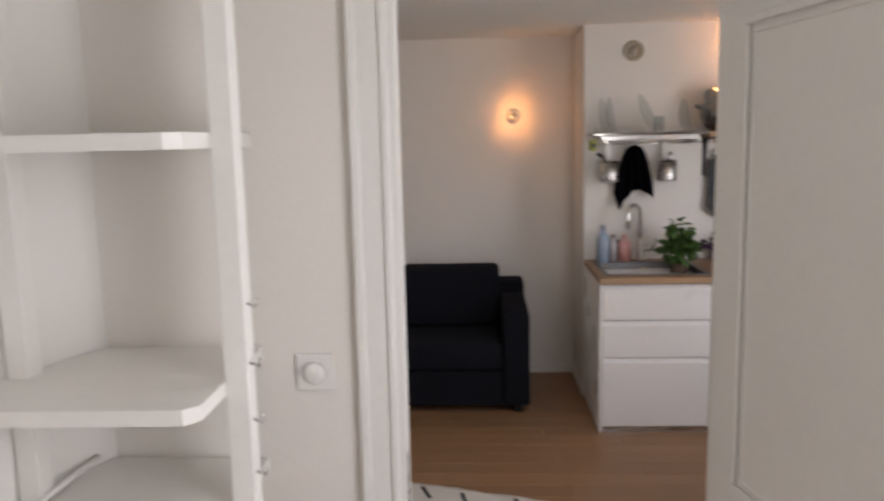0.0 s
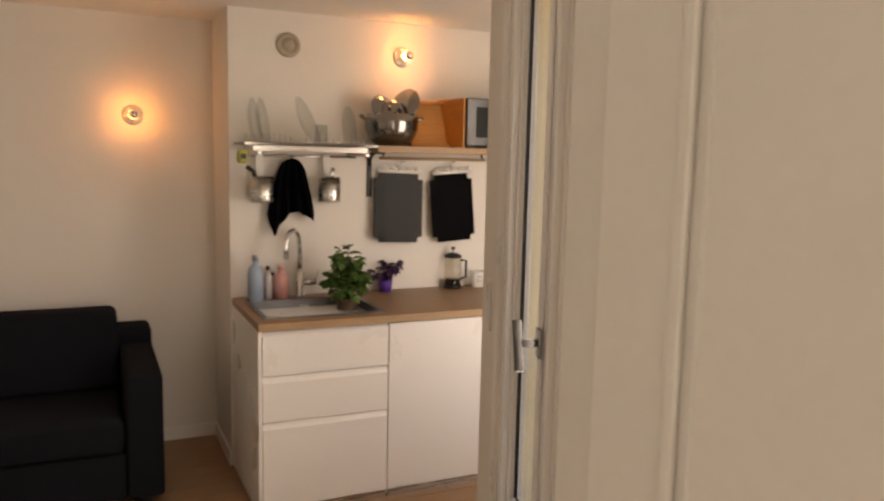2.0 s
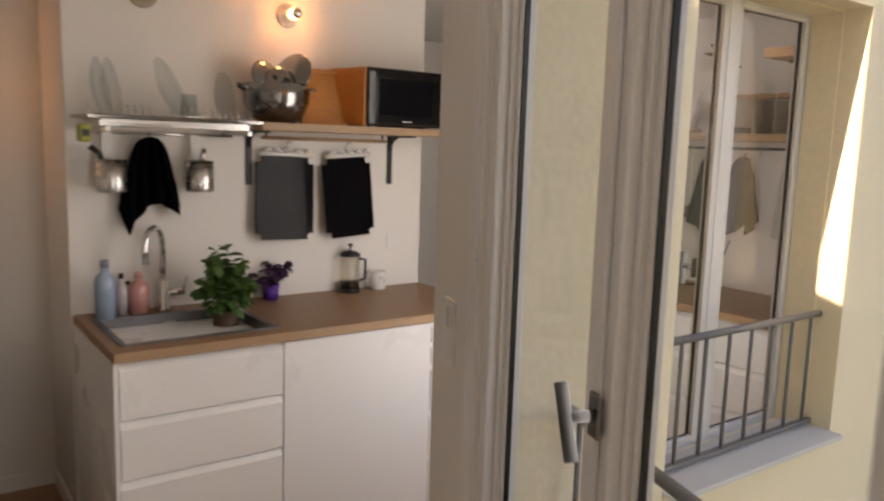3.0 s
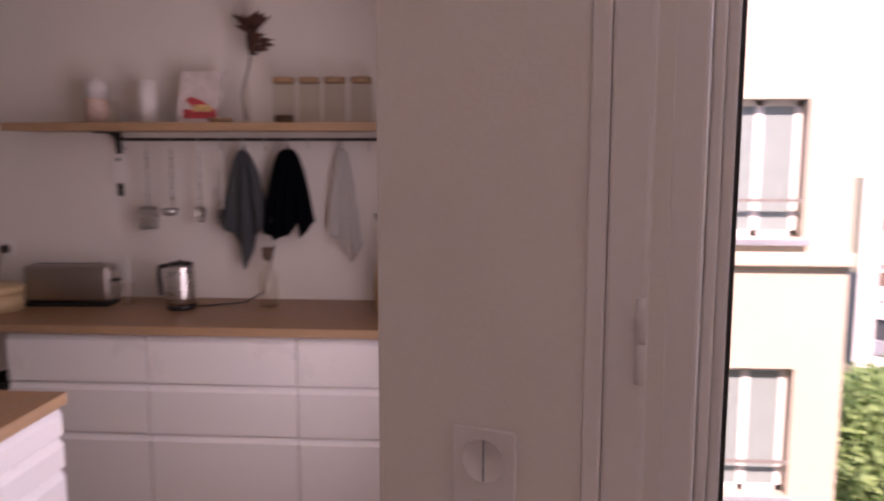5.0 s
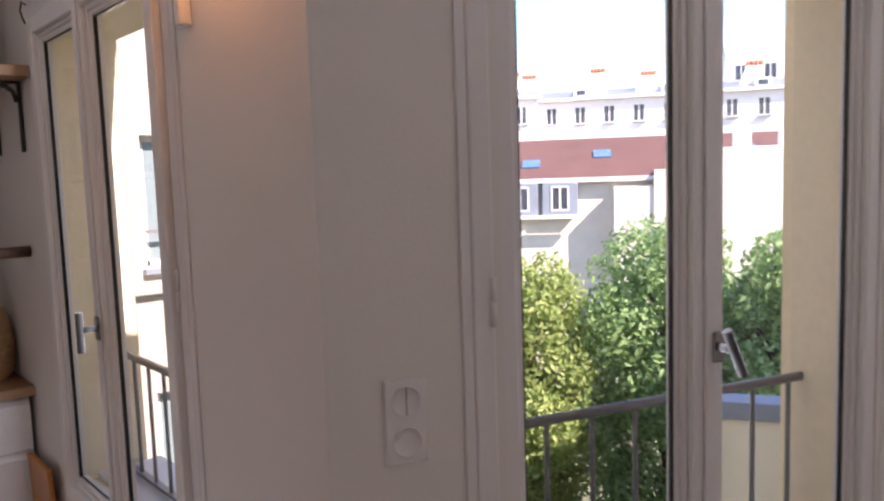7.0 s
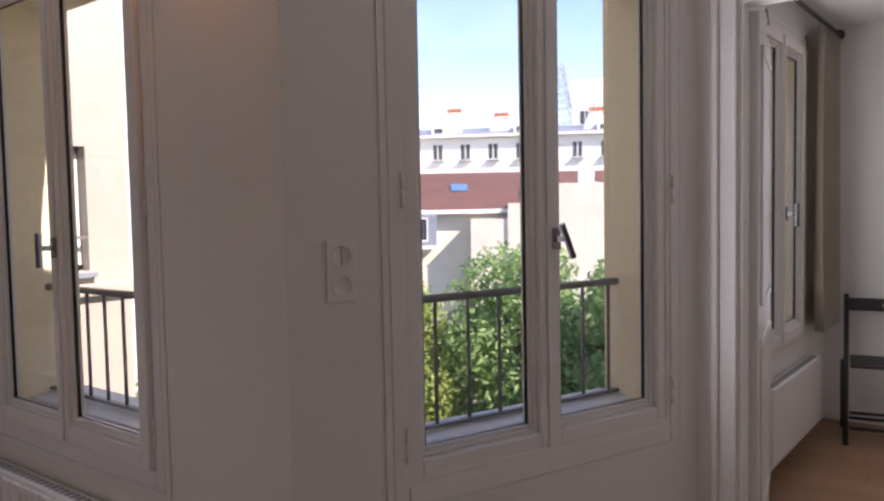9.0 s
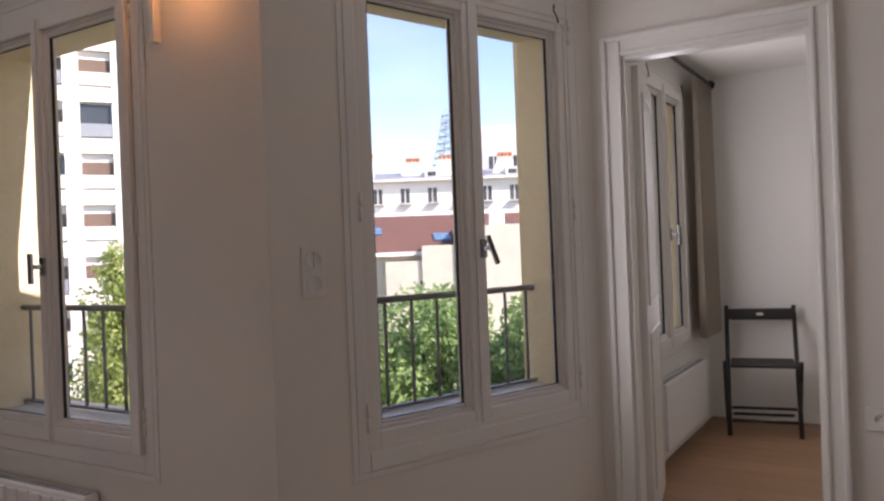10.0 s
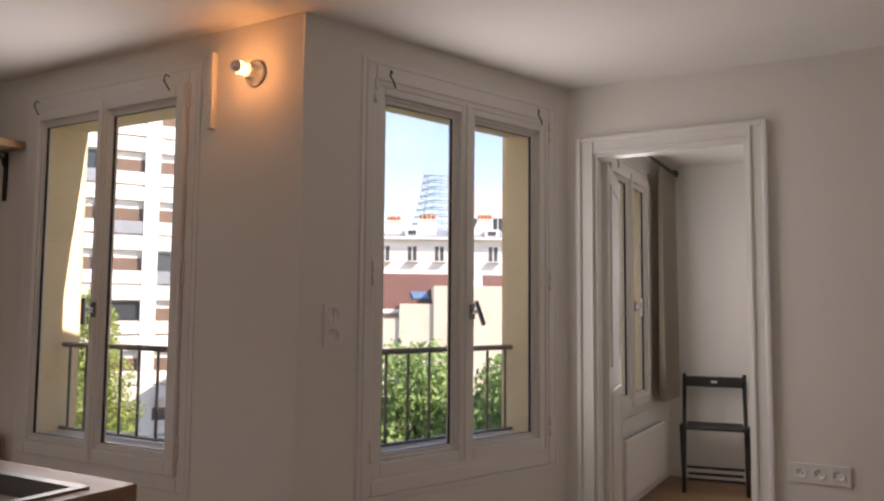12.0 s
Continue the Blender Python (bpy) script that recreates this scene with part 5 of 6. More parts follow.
fc = thing("faucet", pose(1.425, 4.575, 0.9), "chrome gooseneck kitchen faucet with a side lever", "faucet")
bm = B()
lathe(bm, [(0.028, 0), (0.028, 0.008), (0.022, 0.012), (0.022, 0.13), (0.016, 0.135), (0.0, 0.135)], 20)
part("body", bm, CHROME, fc)
bm = B()
pts = [(0, 0, 0.12), (0, 0, 0.27)] + [(-0.065 * (1 - math.cos(a)) * 0.75, -0.065 * (1 - math.cos(a)) * 0.8, 0.27 + 0.085 * math.sin(a)) for a in [math.pi * k / 10 for k in range(1, 11)]]
pts.append((pts[-1][0], pts[-1][1], 0.215))
tube(bm, pts, 0.0125, 12)
part("spout", bm, CHROME, fc)
bm = B()
tube(bm, [(0.02, 0, 0.075), (0.085, -0.005, 0.075)], 0.016, 12)
tube(bm, [(0.08, -0.005, 0.08), (0.098, -0.008, 0.14)], 0.005, 8)
part("lever", bm, CHROME, fc)


def bottle(x, y, r, h, color, cap, capmat, label, z=0.9, clear=True, rough=0.05):
    th = thing("bottle", pose(x, y, z), label, "bottle")
    bm = B()
    lathe(bm, [(0, 0.001), (r, 0.001), (r, h * 0.62), (r * 0.85, h * 0.72), (r * 0.38, h * 0.8), (r * 0.38, h * 0.88), (0, h * 0.88)], 22)
    part("body", bm, mat("tinted_soap_%s" % label.split()[0], color, 0.15, vary=0.05, coat=0.5), th)
    bm = B()
    lathe(bm, [(r * 0.42, h * 0.88 + 0.0005), (r * 0.42, h), (0, h)], 16)
    part("cap", bm, capmat, th, cap)
    return th


bottle(1.185, 4.52, 0.04, 0.235, (0.30, 0.40, 0.52), "grey cap", ZINC, "pale blue dish soap bottle with a grey cap")
bottle(1.255, 4.56, 0.022, 0.17, (0.55, 0.50, 0.50), "black cap", BLACK, "clear slim bottle with a black cap")
bottle(1.325, 4.565, 0.042, 0.17, (0.62, 0.30, 0.27), "pink pump", mat("pink_plastic", (0.66, 0.36, 0.33), 0.3), "pink hand soap bottle with a pump")
bottle(1.29, 4.60, 0.02, 0.13, (0.60, 0.57, 0.55), "black cap", BLACK, "milky slim bottle with a black cap")


def plant(name, m, pot_r, pot_h, potmat, leafmat, label, stems, height, spread, leaf, count, seed, droop=0.0):
    th = thing(name, m, label, "plant")
    bm = B()
    lathe(bm, [(0, 0), (pot_r * 0.78, 0), (pot_r, pot_h), (pot_r * 0.9, pot_h), (pot_r * 0.85, pot_h - 0.012), (0, pot_h - 0.012)], 20)
    part("pot", bm, potmat, th)
    rs = random.Random(seed)
    bm = B()
    spots = []
    for i in range(stems):
        a = i * 2.399 + rs.random()
        r = spread * rs.uniform(0.25, 1)
        h = pot_h + height * rs.uniform(0.55, 1) * (1 - 0.45 * r / spread)
        tip = Vector((r * math.cos(a), r * math.sin(a), h - droop * r))
        mid_ = Vector((tip.x * 0.45, tip.y * 0.45, pot_h + (h - pot_h) * 0.7))
        tube(bm, [(0.3 * pot_r * math.cos(a), 0.3 * pot_r * math.sin(a), pot_h - 0.014), tuple(mid_), tuple(tip)], 0.0028, 5, 0.0012)
        for k in range(count):
            f = 0.3 + 0.75 * k / max(count - 1, 1)
            q = mid_.lerp(tip, min(f, 1)) if f > 0.4 else Vector((0, 0, pot_h)).lerp(mid_, f / 0.4)
            spots.append((q, a + rs.uniform(-1.6, 1.6)))
    part("stems", bm, leafmat, th)
    for q, a in spots:
        bm = B()
        L = leaf * rs.uniform(0.7, 1.25)
        pts_ = ((0, 0, 0), (0.35 * L, 0.3 * L, 0.05 * L), (0.75 * L, 0.24 * L, 0.02 * L), (L, 0, -0.12 * L), (0.75 * L, -0.24 * L, 0.02 * L), (0.35 * L, -0.3 * L, 0.05 * L), (0.4 * L, 0, -0.03 * L), (0.75 * L, 0, -0.06 * L))
        vs = [bm.verts.new(c) for c in pts_]
        for f in ((0, 1, 6), (1, 2, 7, 6), (2, 3, 7), (3, 4, 7), (4, 5, 6, 7), (5, 0, 6)):
            bm.faces.new([vs[k] for k in f]).smooth = True
        bm.transform(Matrix.Translation(q) @ pose(0, 0, 0, rs.uniform(-35, 35), rs.uniform(-30, 45), math.degrees(a)))
        part("leaf", bm, leafmat, th)
    return th


CLAYPOT = mat("brown_plastic_pot", (0.12, 0.07, 0.045), 0.6, vary=0.1)
plant("potted_herb", pose(1.615, 4.36, 0.722), 0.055, 0.20, CLAYPOT, LEAF, "bushy green potted herb standing in the sink", 54, 0.33, 0.115, 0.055, 8, 4, 0.9)
PURPLE = mat("purple_pot", (0.10, 0.03, 0.30), 0.4, vary=0.05)
plant("purple_plant", pose(1.905, 4.575, 0.9), 0.04, 0.07, PURPLE, LEAF_PURPLE, "small dark purple plant in a violet pot", 13, 0.13, 0.12, 0.055, 5, 9, 0.2)

fp = thing("french_press", pose(2.315, 4.575, 0.9), "glass coffee press with a black lid and steel frame", "coffee press")
bm = B()
lathe(bm, [(0.048, 0.012), (0.048, 0.175), (0.046, 0.175), (0.046, 0.014), (0, 0.014)], 24)
part("beaker", bm, JAR_GLASS, fp)
bm = B()
lathe(bm, [(0, 0.0145), (0.0455, 0.0145), (0.0455, 0.052), (0, 0.052)], 24)
part("coffee", bm, mat("black_coffee", (0.02, 0.01, 0.006), 0.2), fp)
bm = B()
lathe(bm, [(0.05, 0.176), (0.05, 0.188), (0.03, 0.2), (0.004, 0.203), (0.004, 0.222), (0.012, 0.226), (0.012, 0.236), (0, 0.238)], 24)
part("lid", bm, BLACK, fp)
bm = B()
lathe(bm, [(0.051, 0), (0.051, 0.02), (0.0485, 0.02), (0.0485, 0.011), (0, 0.011)], 24)
part("base_ring", bm, BLACK, fp)
bm = B()
tube(bm, [(0.049, 0, 0.16), (0.085, 0, 0.155), (0.085, 0, 0.06), (0.05, 0, 0.05)], 0.007, 8)
part("handle", bm, BLACK, fp)
mg = thing("mug", pose(2.475, 4.575, 0.9), "white mug with a dark printed letter", "mug")
bm = B()
lathe(bm, [(0, 0), (0.036, 0), (0.04, 0.006), (0.041, 0.092), (0.037, 0.092), (0.036, 0.008), (0, 0.008)], 26)
part("cup", bm, PORCELAIN, mg)
bm = B()
tube(bm, [(-0.04, 0, 0.075), (-0.062, 0, 0.07), (-0.064, 0, 0.035), (-0.04, 0, 0.025)], 0.005, 8)
part("handle", bm, PORCELAIN, mg)
bm = B()
for k in range(8):
    a0 = radians(-108 + k * 4)
    tube(bm, [(0.0413 * math.cos(a0), 0.0413 * math.sin(a0), 0.03 if k in (0, 7) else 0.063), (0.0413 * math.cos(a0), 0.0413 * math.sin(a0), 0.066)], 0.0015, 4)
part("printed_mark", bm, BLACK, mg, "dark printed mark")

sp = thing("dish_sponge", pose(1.095, 4.36, 1.63), "yellow-green dish sponge hung on the rack's end", "sponge")
bm = boxes((-0.022, 0.022, -0.03, 0.03, -0.035, 0.03, 0.012, 3))
part("sponge", bm, mat("yellow_green_sponge", (0.36, 0.38, 0.10), 0.9, vary=0.3, scale=40, bump=0.6), sp)
# black patch set on the sponge, stands for the shaded inside of its hole
part("dark_pad", boxes((-0.012, 0.012, -0.034, -0.0305, -0.014, 0.01, 0.001)), BLACK, sp)
# electric plates low on the sink wall
dsw = thing("wall_socket", pose(2.60, WY, 1.13), "white wall socket by the wall's end", "socket")
part("plate", boxes((-0.04, 0.04, -0.008, 0, -0.04, 0.04, 0.002)), PVC, dsw)

# ---- long counter things ----
CWX = 4.22
M_C = pose(CWX, 0, 0, 0, 0, -90)
# in M_C: x runs towards -y, and -y comes out of the wall


def at_c(y, out_, z, rz=0.0):
    return pose(CWX - out_, y, z, 0, 0, -90 + rz)


tagged(solid("shelf", boxes((3.94, CWX - 0.001, 2.874, 4.90, 1.69, 1.726, 0.002)), SHELF_OAK_Y), "long oak-look wall shelf above the counter", "shelf")
for y in (4.50, 3.13):
    bracket(at_c(y, 0.001, 1.689), 0.30, 0.22)
hr = thing("hook_rail", pose(0, 0, 0), "black rail with steel hooks under the shelf", "rail")
bm = B()
tube(bm, [(4.12, 4.46, 1.655), (4.12, 3.14, 1.655)], 0.007, 8)
part("bar", bm, BLACK_IRON, hr)
for y in (4.44, 3.82, 3.2):
    part("stand_off", boxes((4.12, CWX - 0.001, y - 0.005, y + 0.005, 1.65, 1.66)), BLACK_IRON, hr)
HOOKS = (4.42, 4.32, 4.205, 4.075, 3.97, 3.87, 3.765, 3.662, 3.565, 3.41, 3.29)
for y in HOOKS:
    bm = B()
    tube(bm, [(4.12, y, 1.664), (4.108, y, 1.655), (4.11, y, 1.64), (4.118, y, 1.615), (4.106, y, 1.605), (4.098, y, 1.615)], 0.0025, 6)
    part("hook", bm, STEEL, hr)


def utensil(y, length, head, label):
    th = thing(head, pose(4.112, y, 1.61, 0, 0, -90), label, head)
    bm = boxes((-0.007, 0.007, -0.003, 0.003, -length, 0.0, 0.002))
    part("handle", bm, STEEL, th)
    bm = B()
    if head == "spatula":
        box(bm, -0.042, 0.042, -0.002, 0.002, -length - 0.11, -length, 0.001)
        for x in (-0.024, -0.008, 0.008, 0.024):
            box(bm, x - 0.003, x + 0.003, -0.0035, -0.002, -length - 0.09, -length - 0.025)
    elif head == "ladle":
        lathe(bm, [(0, -0.035), (0.03, -0.028), (0.044, 0), (0.042, 0), (0.028, -0.025), (0, -0.032)], 20, m=pose(0, -0.035, -length))
    else:
        lathe(bm, [(0, -0.012), (0.022, -0.01), (0.034, 0), (0.032, 0), (0.02, -0.008), (0, -0.01)], 20, m=pose(0, -0.002, -length - 0.035, 90) @ Matrix.Diagonal((0.8, 1.25, 1, 1)))
    part("head", bm, STEEL, th)


utensil(4.32, 0.26, "spatula", "steel slotted spatula hung from a hook")
utensil(4.205, 0.27, "ladle", "steel ladle hung from a hook")
utensil(4.075, 0.26, "spoon", "steel serving spoon hung from a hook")
br = thing("bottle_brush", pose(4.112, 3.97, 1.61, 0, 0, -90), "black bottle brush with a white handle hung from a hook", "brush")
bm = B()
tube(bm, [(0, 0, 0), (0.002, 0, -0.14), (0, 0, -0.27)], 0.004, 8)
part("handle", bm, PORCELAIN, br)
bm = B()
for k in range(40):
    a, z = k * 2.399, -0.27 - 0.07 * k / 40
    tube(bm, [(0, 0, z), (0.03 * math.cos(a), 0.03 * math.sin(a), z - 0.006)], 0.002, 4)
part("bristles", bm, BLACK, br)["kind"] = "stuff"
bd = thing("card_holder", at_c(4.50, 0.012, 1.56), "small white card clipped to the bracket", "card")
part("card", boxes((-0.03, 0.045, -0.004, -0.001, -0.11, 0.03)), PVC, bd)
part("dot", boxes((-0.008, 0.008, -0.006, -0.004, -0.005, 0.011, 0.002)), BLACK, bd)
towel(pose(4.14, 3.87, 1.615, 0, 0, -90), 0.03, 0.24, 0.56, GREY_CLOTH, "grey dish towel hung from a hook", 3, ((0, 0.62), (0.25, 0.7), (0.5, 1.0), (0.72, 0.72), (1, 0.6)), 3, 0.05)
towel(pose(4.14, 3.662, 1.615, 0, 0, -90), 0.07, 0.25, 0.42, BLACK_CLOTH, "black cloth hung from a hook", 5, ((0, 0.92), (0.2, 1.0), (0.5, 0.94), (0.62, 0.8), (0.7, 0.98), (1, 0.78)), 4, 0.05)
towel(pose(4.14, 3.41, 1.615, 0, 0, -90), 0.02, 0.17, 0.52, WHITE_CLOTH, "thin white dish towel hung from a hook", 8, ((0, 0.7), (0.5, 0.86), (0.7, 1.0), (1, 0.84)), 3, 0.04)

ST = 1.727


def jar(y, label, fill=None, h=0.2, r=0.047):
    th = thing("storage_jar", pose(4.09, y, ST), label, "jar", "glass jars on the shelf")
    bm = B()
    lathe(bm, [(0, 0), (r, 0), (r, h - 0.018), (r - 0.003, h - 0.018), (r - 0.003, 0.004), (0, 0.004)], 24)
    part("glass", bm, JAR_GLASS, th)
    bm = B()
    lathe(bm, [(r - 0.004, h - 0.025), (r + 0.001, h - 0.0175), (r + 0.001, h), (0, h)], 24)
    part("lid", bm, SHELF_OAK, th, "round wooden lid")
    if fill:
        bm = B()
        lathe(bm, [(0, 0.005), (r - 0.005, 0.005), (r - 0.005, fill), (0, fill)], 20)
        part("contents", bm, CLAYPOT, th, "dark brown contents")


for y, f in ((3.665, 0.035), (3.55, None), (3.435, None), (3.315, None)):
    jar(y, "clear glass storage jar with a wooden lid", f)
ck = thing("cookie_jar", pose(4.08, 4.525, ST), "pale jar with a pink floral band and clear top", "jar")
bm = B()
lathe(bm, [(0, 0), (0.05, 0), (0.052, 0.1), (0.046, 0.11), (0, 0.11)], 24)
part("body", bm, mat("pale_pink_print", (0.66, 0.50, 0.43), 0.5, vary=0.3, scale=30), ck)
bm = B()
lathe(bm, [(0.044, 0.1105), (0.05, 0.17), (0.03, 0.2), (0, 0.205)], 20)
part("bag_top", bm, mat("cloudy_plastic", (0.66, 0.62, 0.60), 0.3, vary=0.1, scale=20), ck)
bxs = thing("small_glass", pose(4.08, 4.455, ST), "small clear glass on the shelf", "glass")
bm = B()
lathe(bm, [(0, 0), (0.028, 0), (0.03, 0.1), (0.028, 0.1), (0.026, 0.004), (0, 0.004)], 20)
part("tumbler", bm, JAR_GLASS, bxs)
cn = thing("paper_roll", pose(4.08, 4.29, ST), "plain white paper roll standing upright", "paper roll")
bm = B()
lathe(bm, [(0.012, 0), (0.04, 0), (0.041, 0.19), (0.012, 0.19), (0.011, 0.1), (0.012, 0)], 28)
part("roll", bm, WHITE_CLOTH, cn)
pk = thing("snack_bag", at_c(4.045, 0.13, ST, 6), "clear plastic snack bag with a red and yellow print", "bag")
bm = boxes((-0.09, 0.09, -0.03, 0.03, 0, 0.23))
bmesh.ops.subdivide_edges(bm, edges=bm.edges, cuts=6, use_grid_fill=True)
for q in bm.verts:
    f = q.co.z / 0.23
    q.co.y *= 1 - 0.85 * f ** 2
    q.co.x += 0.012 * noise.noise(q.co * 18) + 0.06 * (f - 0.5) * 0.5
    q.co.y += 0.006 * noise.noise(q.co * 25)
part("bag", bm, mat("clear_plastic_film", (0.62, 0.55, 0.53), 0.25, vary=0.12, scale=20), pk)
for nm, r, c in (("red_print", (-0.075, 0.075, 0.02, 0.12), (0.50, 0.05, 0.06)), ("yellow_print", (-0.03, 0.055, 0.05, 0.135), (0.62, 0.42, 0.18)), ("red_print", (-0.06, 0.0, 0.12, 0.155), (0.48, 0.06, 0.08))):
    bm = boxes((r[0], r[1], -0.037 + 0.002 * len(nm) / 10, -0.031, r[2], r[3], 0.003))
    for q in bm.verts:
        q.co.y += 0.05 * (q.co.z / 0.23) ** 2
    part(nm, bm, mat(nm + "_ink", c, 0.35, vary=0.4, scale=45), pk)
wb = thing("wooden_dish", pose(4.06, 3.945, ST), "small flat wooden dish", "dish")
bm = B()
lathe(bm, [(0, 0), (0.05, 0), (0.055, 0.022), (0.05, 0.022), (0.045, 0.006), (0, 0.006)], 24)
part("dish", bm, SHELF_OAK, wb)
vs_ = thing("dried_flower", pose(4.07, 3.83, ST), "dried brown flower head in a slim glass vase", "flower")
bm = B()
lathe(bm, [(0, 0), (0.022, 0), (0.018, 0.1), (0.012, 0.17), (0.013, 0.18), (0.011, 0.18), (0.01, 0.16), (0.016, 0.1), (0.02, 0.004), (0, 0.004)], 20)
part("vase", bm, JAR_GLASS, vs_)
bm = B()
tube(bm, [(0.0, 0.0, 0.01), (-0.01, 0.018, 0.12), (-0.012, -0.02, 0.25), (-0.01, -0.035, 0.33)], 0.004, 6)
part("stem", bm, BARK, vs_)
PETAL = mat("dried_petal", (0.085, 0.035, 0.022), 0.8, vary=0.4, scale=30)
for k in range(34):
    a, f = k * 2.399, k / 34
    bm = B()
    L = 0.085 + 0.03 * f
    q = [bm.verts.new(c) for c in ((0, -0.012, 0), (L * 0.6, -0.016, 0.012), (L, 0, 0.0), (L * 0.6, 0.016, 0.012), (0, 0.012, 0), (L * 0.5, 0, -0.006))]
    for f_ in ((0, 1, 5), (1, 2, 5), (2, 3, 5), (3, 4, 5), (4, 0, 5)):
        bm.faces.new([q[i] for i in f_])
    bm.transform(pose(-0.01, -0.035, 0.30 + 0.10 * f, 0, -80 + 45 * f ** 2 if k % 5 else -8, math.degrees(a)) @ Matrix.Diagonal((1.1, 1.5, 1.2, 1)))
    part("petal", bm, PETAL, vs_)
gb = thing("carton", at_c(3.09, 0.14, ST, 0), "green and blue printed carton on the shelf", "carton")
part("lower_half", boxes((-0.085, 0.085, -0.05, 0.05, 0, 0.095, 0.002)), mat("blue_print", (0.03, 0.10, 0.20), 0.5, vary=0.5, scale=25), gb)
part("upper_half", boxes((-0.085, 0.085, -0.05, 0.05, 0.0955, 0.185, 0.002)), mat("green_print", (0.13, 0.30, 0.20), 0.5, vary=0.25, scale=18), gb)
bm = B()
lathe(bm, [(0.026, 0.0505), (0.026, 0.052), (0.012, 0.052), (0.012, 0.0505)], 20, m=pose(-0.03, 0, 0.135, 90))
part("printed_ring", bm, mat("light_green_print", (0.45, 0.62, 0.50), 0.5), gb)
part("label_bar", boxes((0.01, 0.06, -0.0515, -0.0502, 0.02, 0.075)), PVC, gb, "white printed block")

# small corner shelf beside the window
tagged(solid("shelf", boxes((3.30, 4.21, 2.873, 3.09, 2.0, 2.036, 0.002)), SHELF_OAK), "short oak-look corner shelf beside the window", "shelf")
for x in (3.45, 3.80):
    bracket(pose(x, 2.871, 1.999, 0, 0, 180), 0.24, 0.19)
mk = thing("white_carton", pose(3.62, 2.98, 2.037), "tall white printed carton on the corner shelf", "carton")
part("box", boxes((-0.045, 0.045, -0.045, 0.045, 0, 0.2, 0.003)), PVC, mk)
for z in (0.05, 0.09, 0.13):
    part("print_bar", boxes((-0.0462, -0.045, -0.03, 0.03, z, z + 0.012)), BLACK, mk)
vsx = thing("grey_vase", pose(3.86, 3.0, 2.037), "round grey vase on the corner shelf", "vase")
bm = B()
lathe(bm, [(0, 0), (0.05, 0), (0.085, 0.06), (0.08, 0.14), (0.04, 0.19), (0.045, 0.2), (0.035, 0.2), (0, 0.19)], 26)
part("body", bm, ZINC, vsx)
pg = thing("coat_peg", pose(3.50, 2.871, 1.41, -90), "dark wooden coat peg on the window wall", "peg")
bm = B()
lathe(bm, [(0.02, 0), (0.02, 0.10), (0.017, 0.105), (0, 0.105)], 16)
part("peg", bm, CLAYPOT, pg)

ts = thing("toaster", at_c(4.66, 0.2, 0.9, 4), "long brushed steel toaster on a black base", "toaster")
bm = boxes((-0.195, 0.195, -0.06, 0.06, 0.018, 0.19, 0.022, 4))
for f in bm.faces:
    f.smooth = True
part("body", bm, mat("warm_brushed_steel", (0.40, 0.36, 0.33), 0.35, 1.0, vary=0.06, stretch=(1, 20, 20)), ts)
part("base", boxes((-0.193, 0.193, -0.063, 0.063, 0.0, 0.0175, 0.004)), BLACK, ts)
part("bread_slot", boxes((-0.15, 0.15, -0.018, 0.018, 0.19, 0.1915)), BLACK, ts)
part("end_plate", boxes((0.1955, 0.206, -0.045, 0.045, 0.03, 0.165, 0.004)), STEEL, ts)
part("lever", boxes((0.2065, 0.226, -0.018, 0.018, 0.11, 0.122, 0.004)), BLACK, ts)
plg = thing("plug_and_cord", pose(CWX, 5.09, 1.13), "black plug in a wall socket with its cord", "plug")
bm = B()
lathe(bm, [(0.022, 0.008), (0.02, 0.03), (0.012, 0.045), (0, 0.046)], 16, m=pose(0, 0, 0, 0, -90))
part("plug", bm, BLACK, plg)
part("socket_plate", boxes((-0.008, 0, -0.038, 0.038, -0.038, 0.038, 0.002)), PVC, plg, "white socket plate")
bm = B()
tube(bm, [(-0.045, 0, 0), (-0.06, 0.005, -0.05), (-0.05, 0.03, -0.13), (-0.08, 0.0, -0.2), (-0.12, -0.15, -0.222), (-0.15, -0.25, -0.222)], 0.004, 6)
part("cord", bm, BLACK, plg)
kt = thing("kettle", pose(3.965, 4.12, 0.9), "brushed steel electric kettle with a black handle", "kettle")
bm = B()
lathe(bm, [(0.062, 0), (0.064, 0.006), (0.064, 0.022), (0, 0.022)], 28)
part("base", bm, BLACK, kt)
bm = B()
lathe(bm, [(0.064, 0.0225), (0.065, 0.06), (0.058, 0.19), (0.055, 0.2)], 30)
part("body", bm, STEEL, kt)
bm = B()
lathe(bm, [(0.055, 0.2005), (0.05, 0.21), (0.01, 0.213), (0.01, 0.22), (0, 0.221)], 26)
part("lid", bm, BLACK, kt)
bm = B()
tube(bm, [(0, 0.052, 0.195), (0, 0.095, 0.19), (0, 0.1, 0.15), (0, 0.092, 0.07), (0, 0.085, 0.06)], 0.011, 10)
part("handle", bm, BLACK, kt)
bm = B()
tube(bm, [(0.03, -0.05, 0.005), (0.08, -0.15, 0.005), (0.13, -0.25, 0.006), (0.18, -0.33, 0.05), (0.22, -0.35, 0.2), (0.24, -0.36, 0.26)], 0.004, 6)
part("cord", bm, BLACK, kt)
gs = thing("straw_glass", pose(4.03, 4.40, 0.9), "clear glass holding pale straws", "glass")
bm = B()
lathe(bm, [(0, 0), (0.028, 0), (0.031, 0.1), (0.029, 0.1), (0.026, 0.004), (0, 0.004)], 20)
part("tumbler", bm, JAR_GLASS, gs)
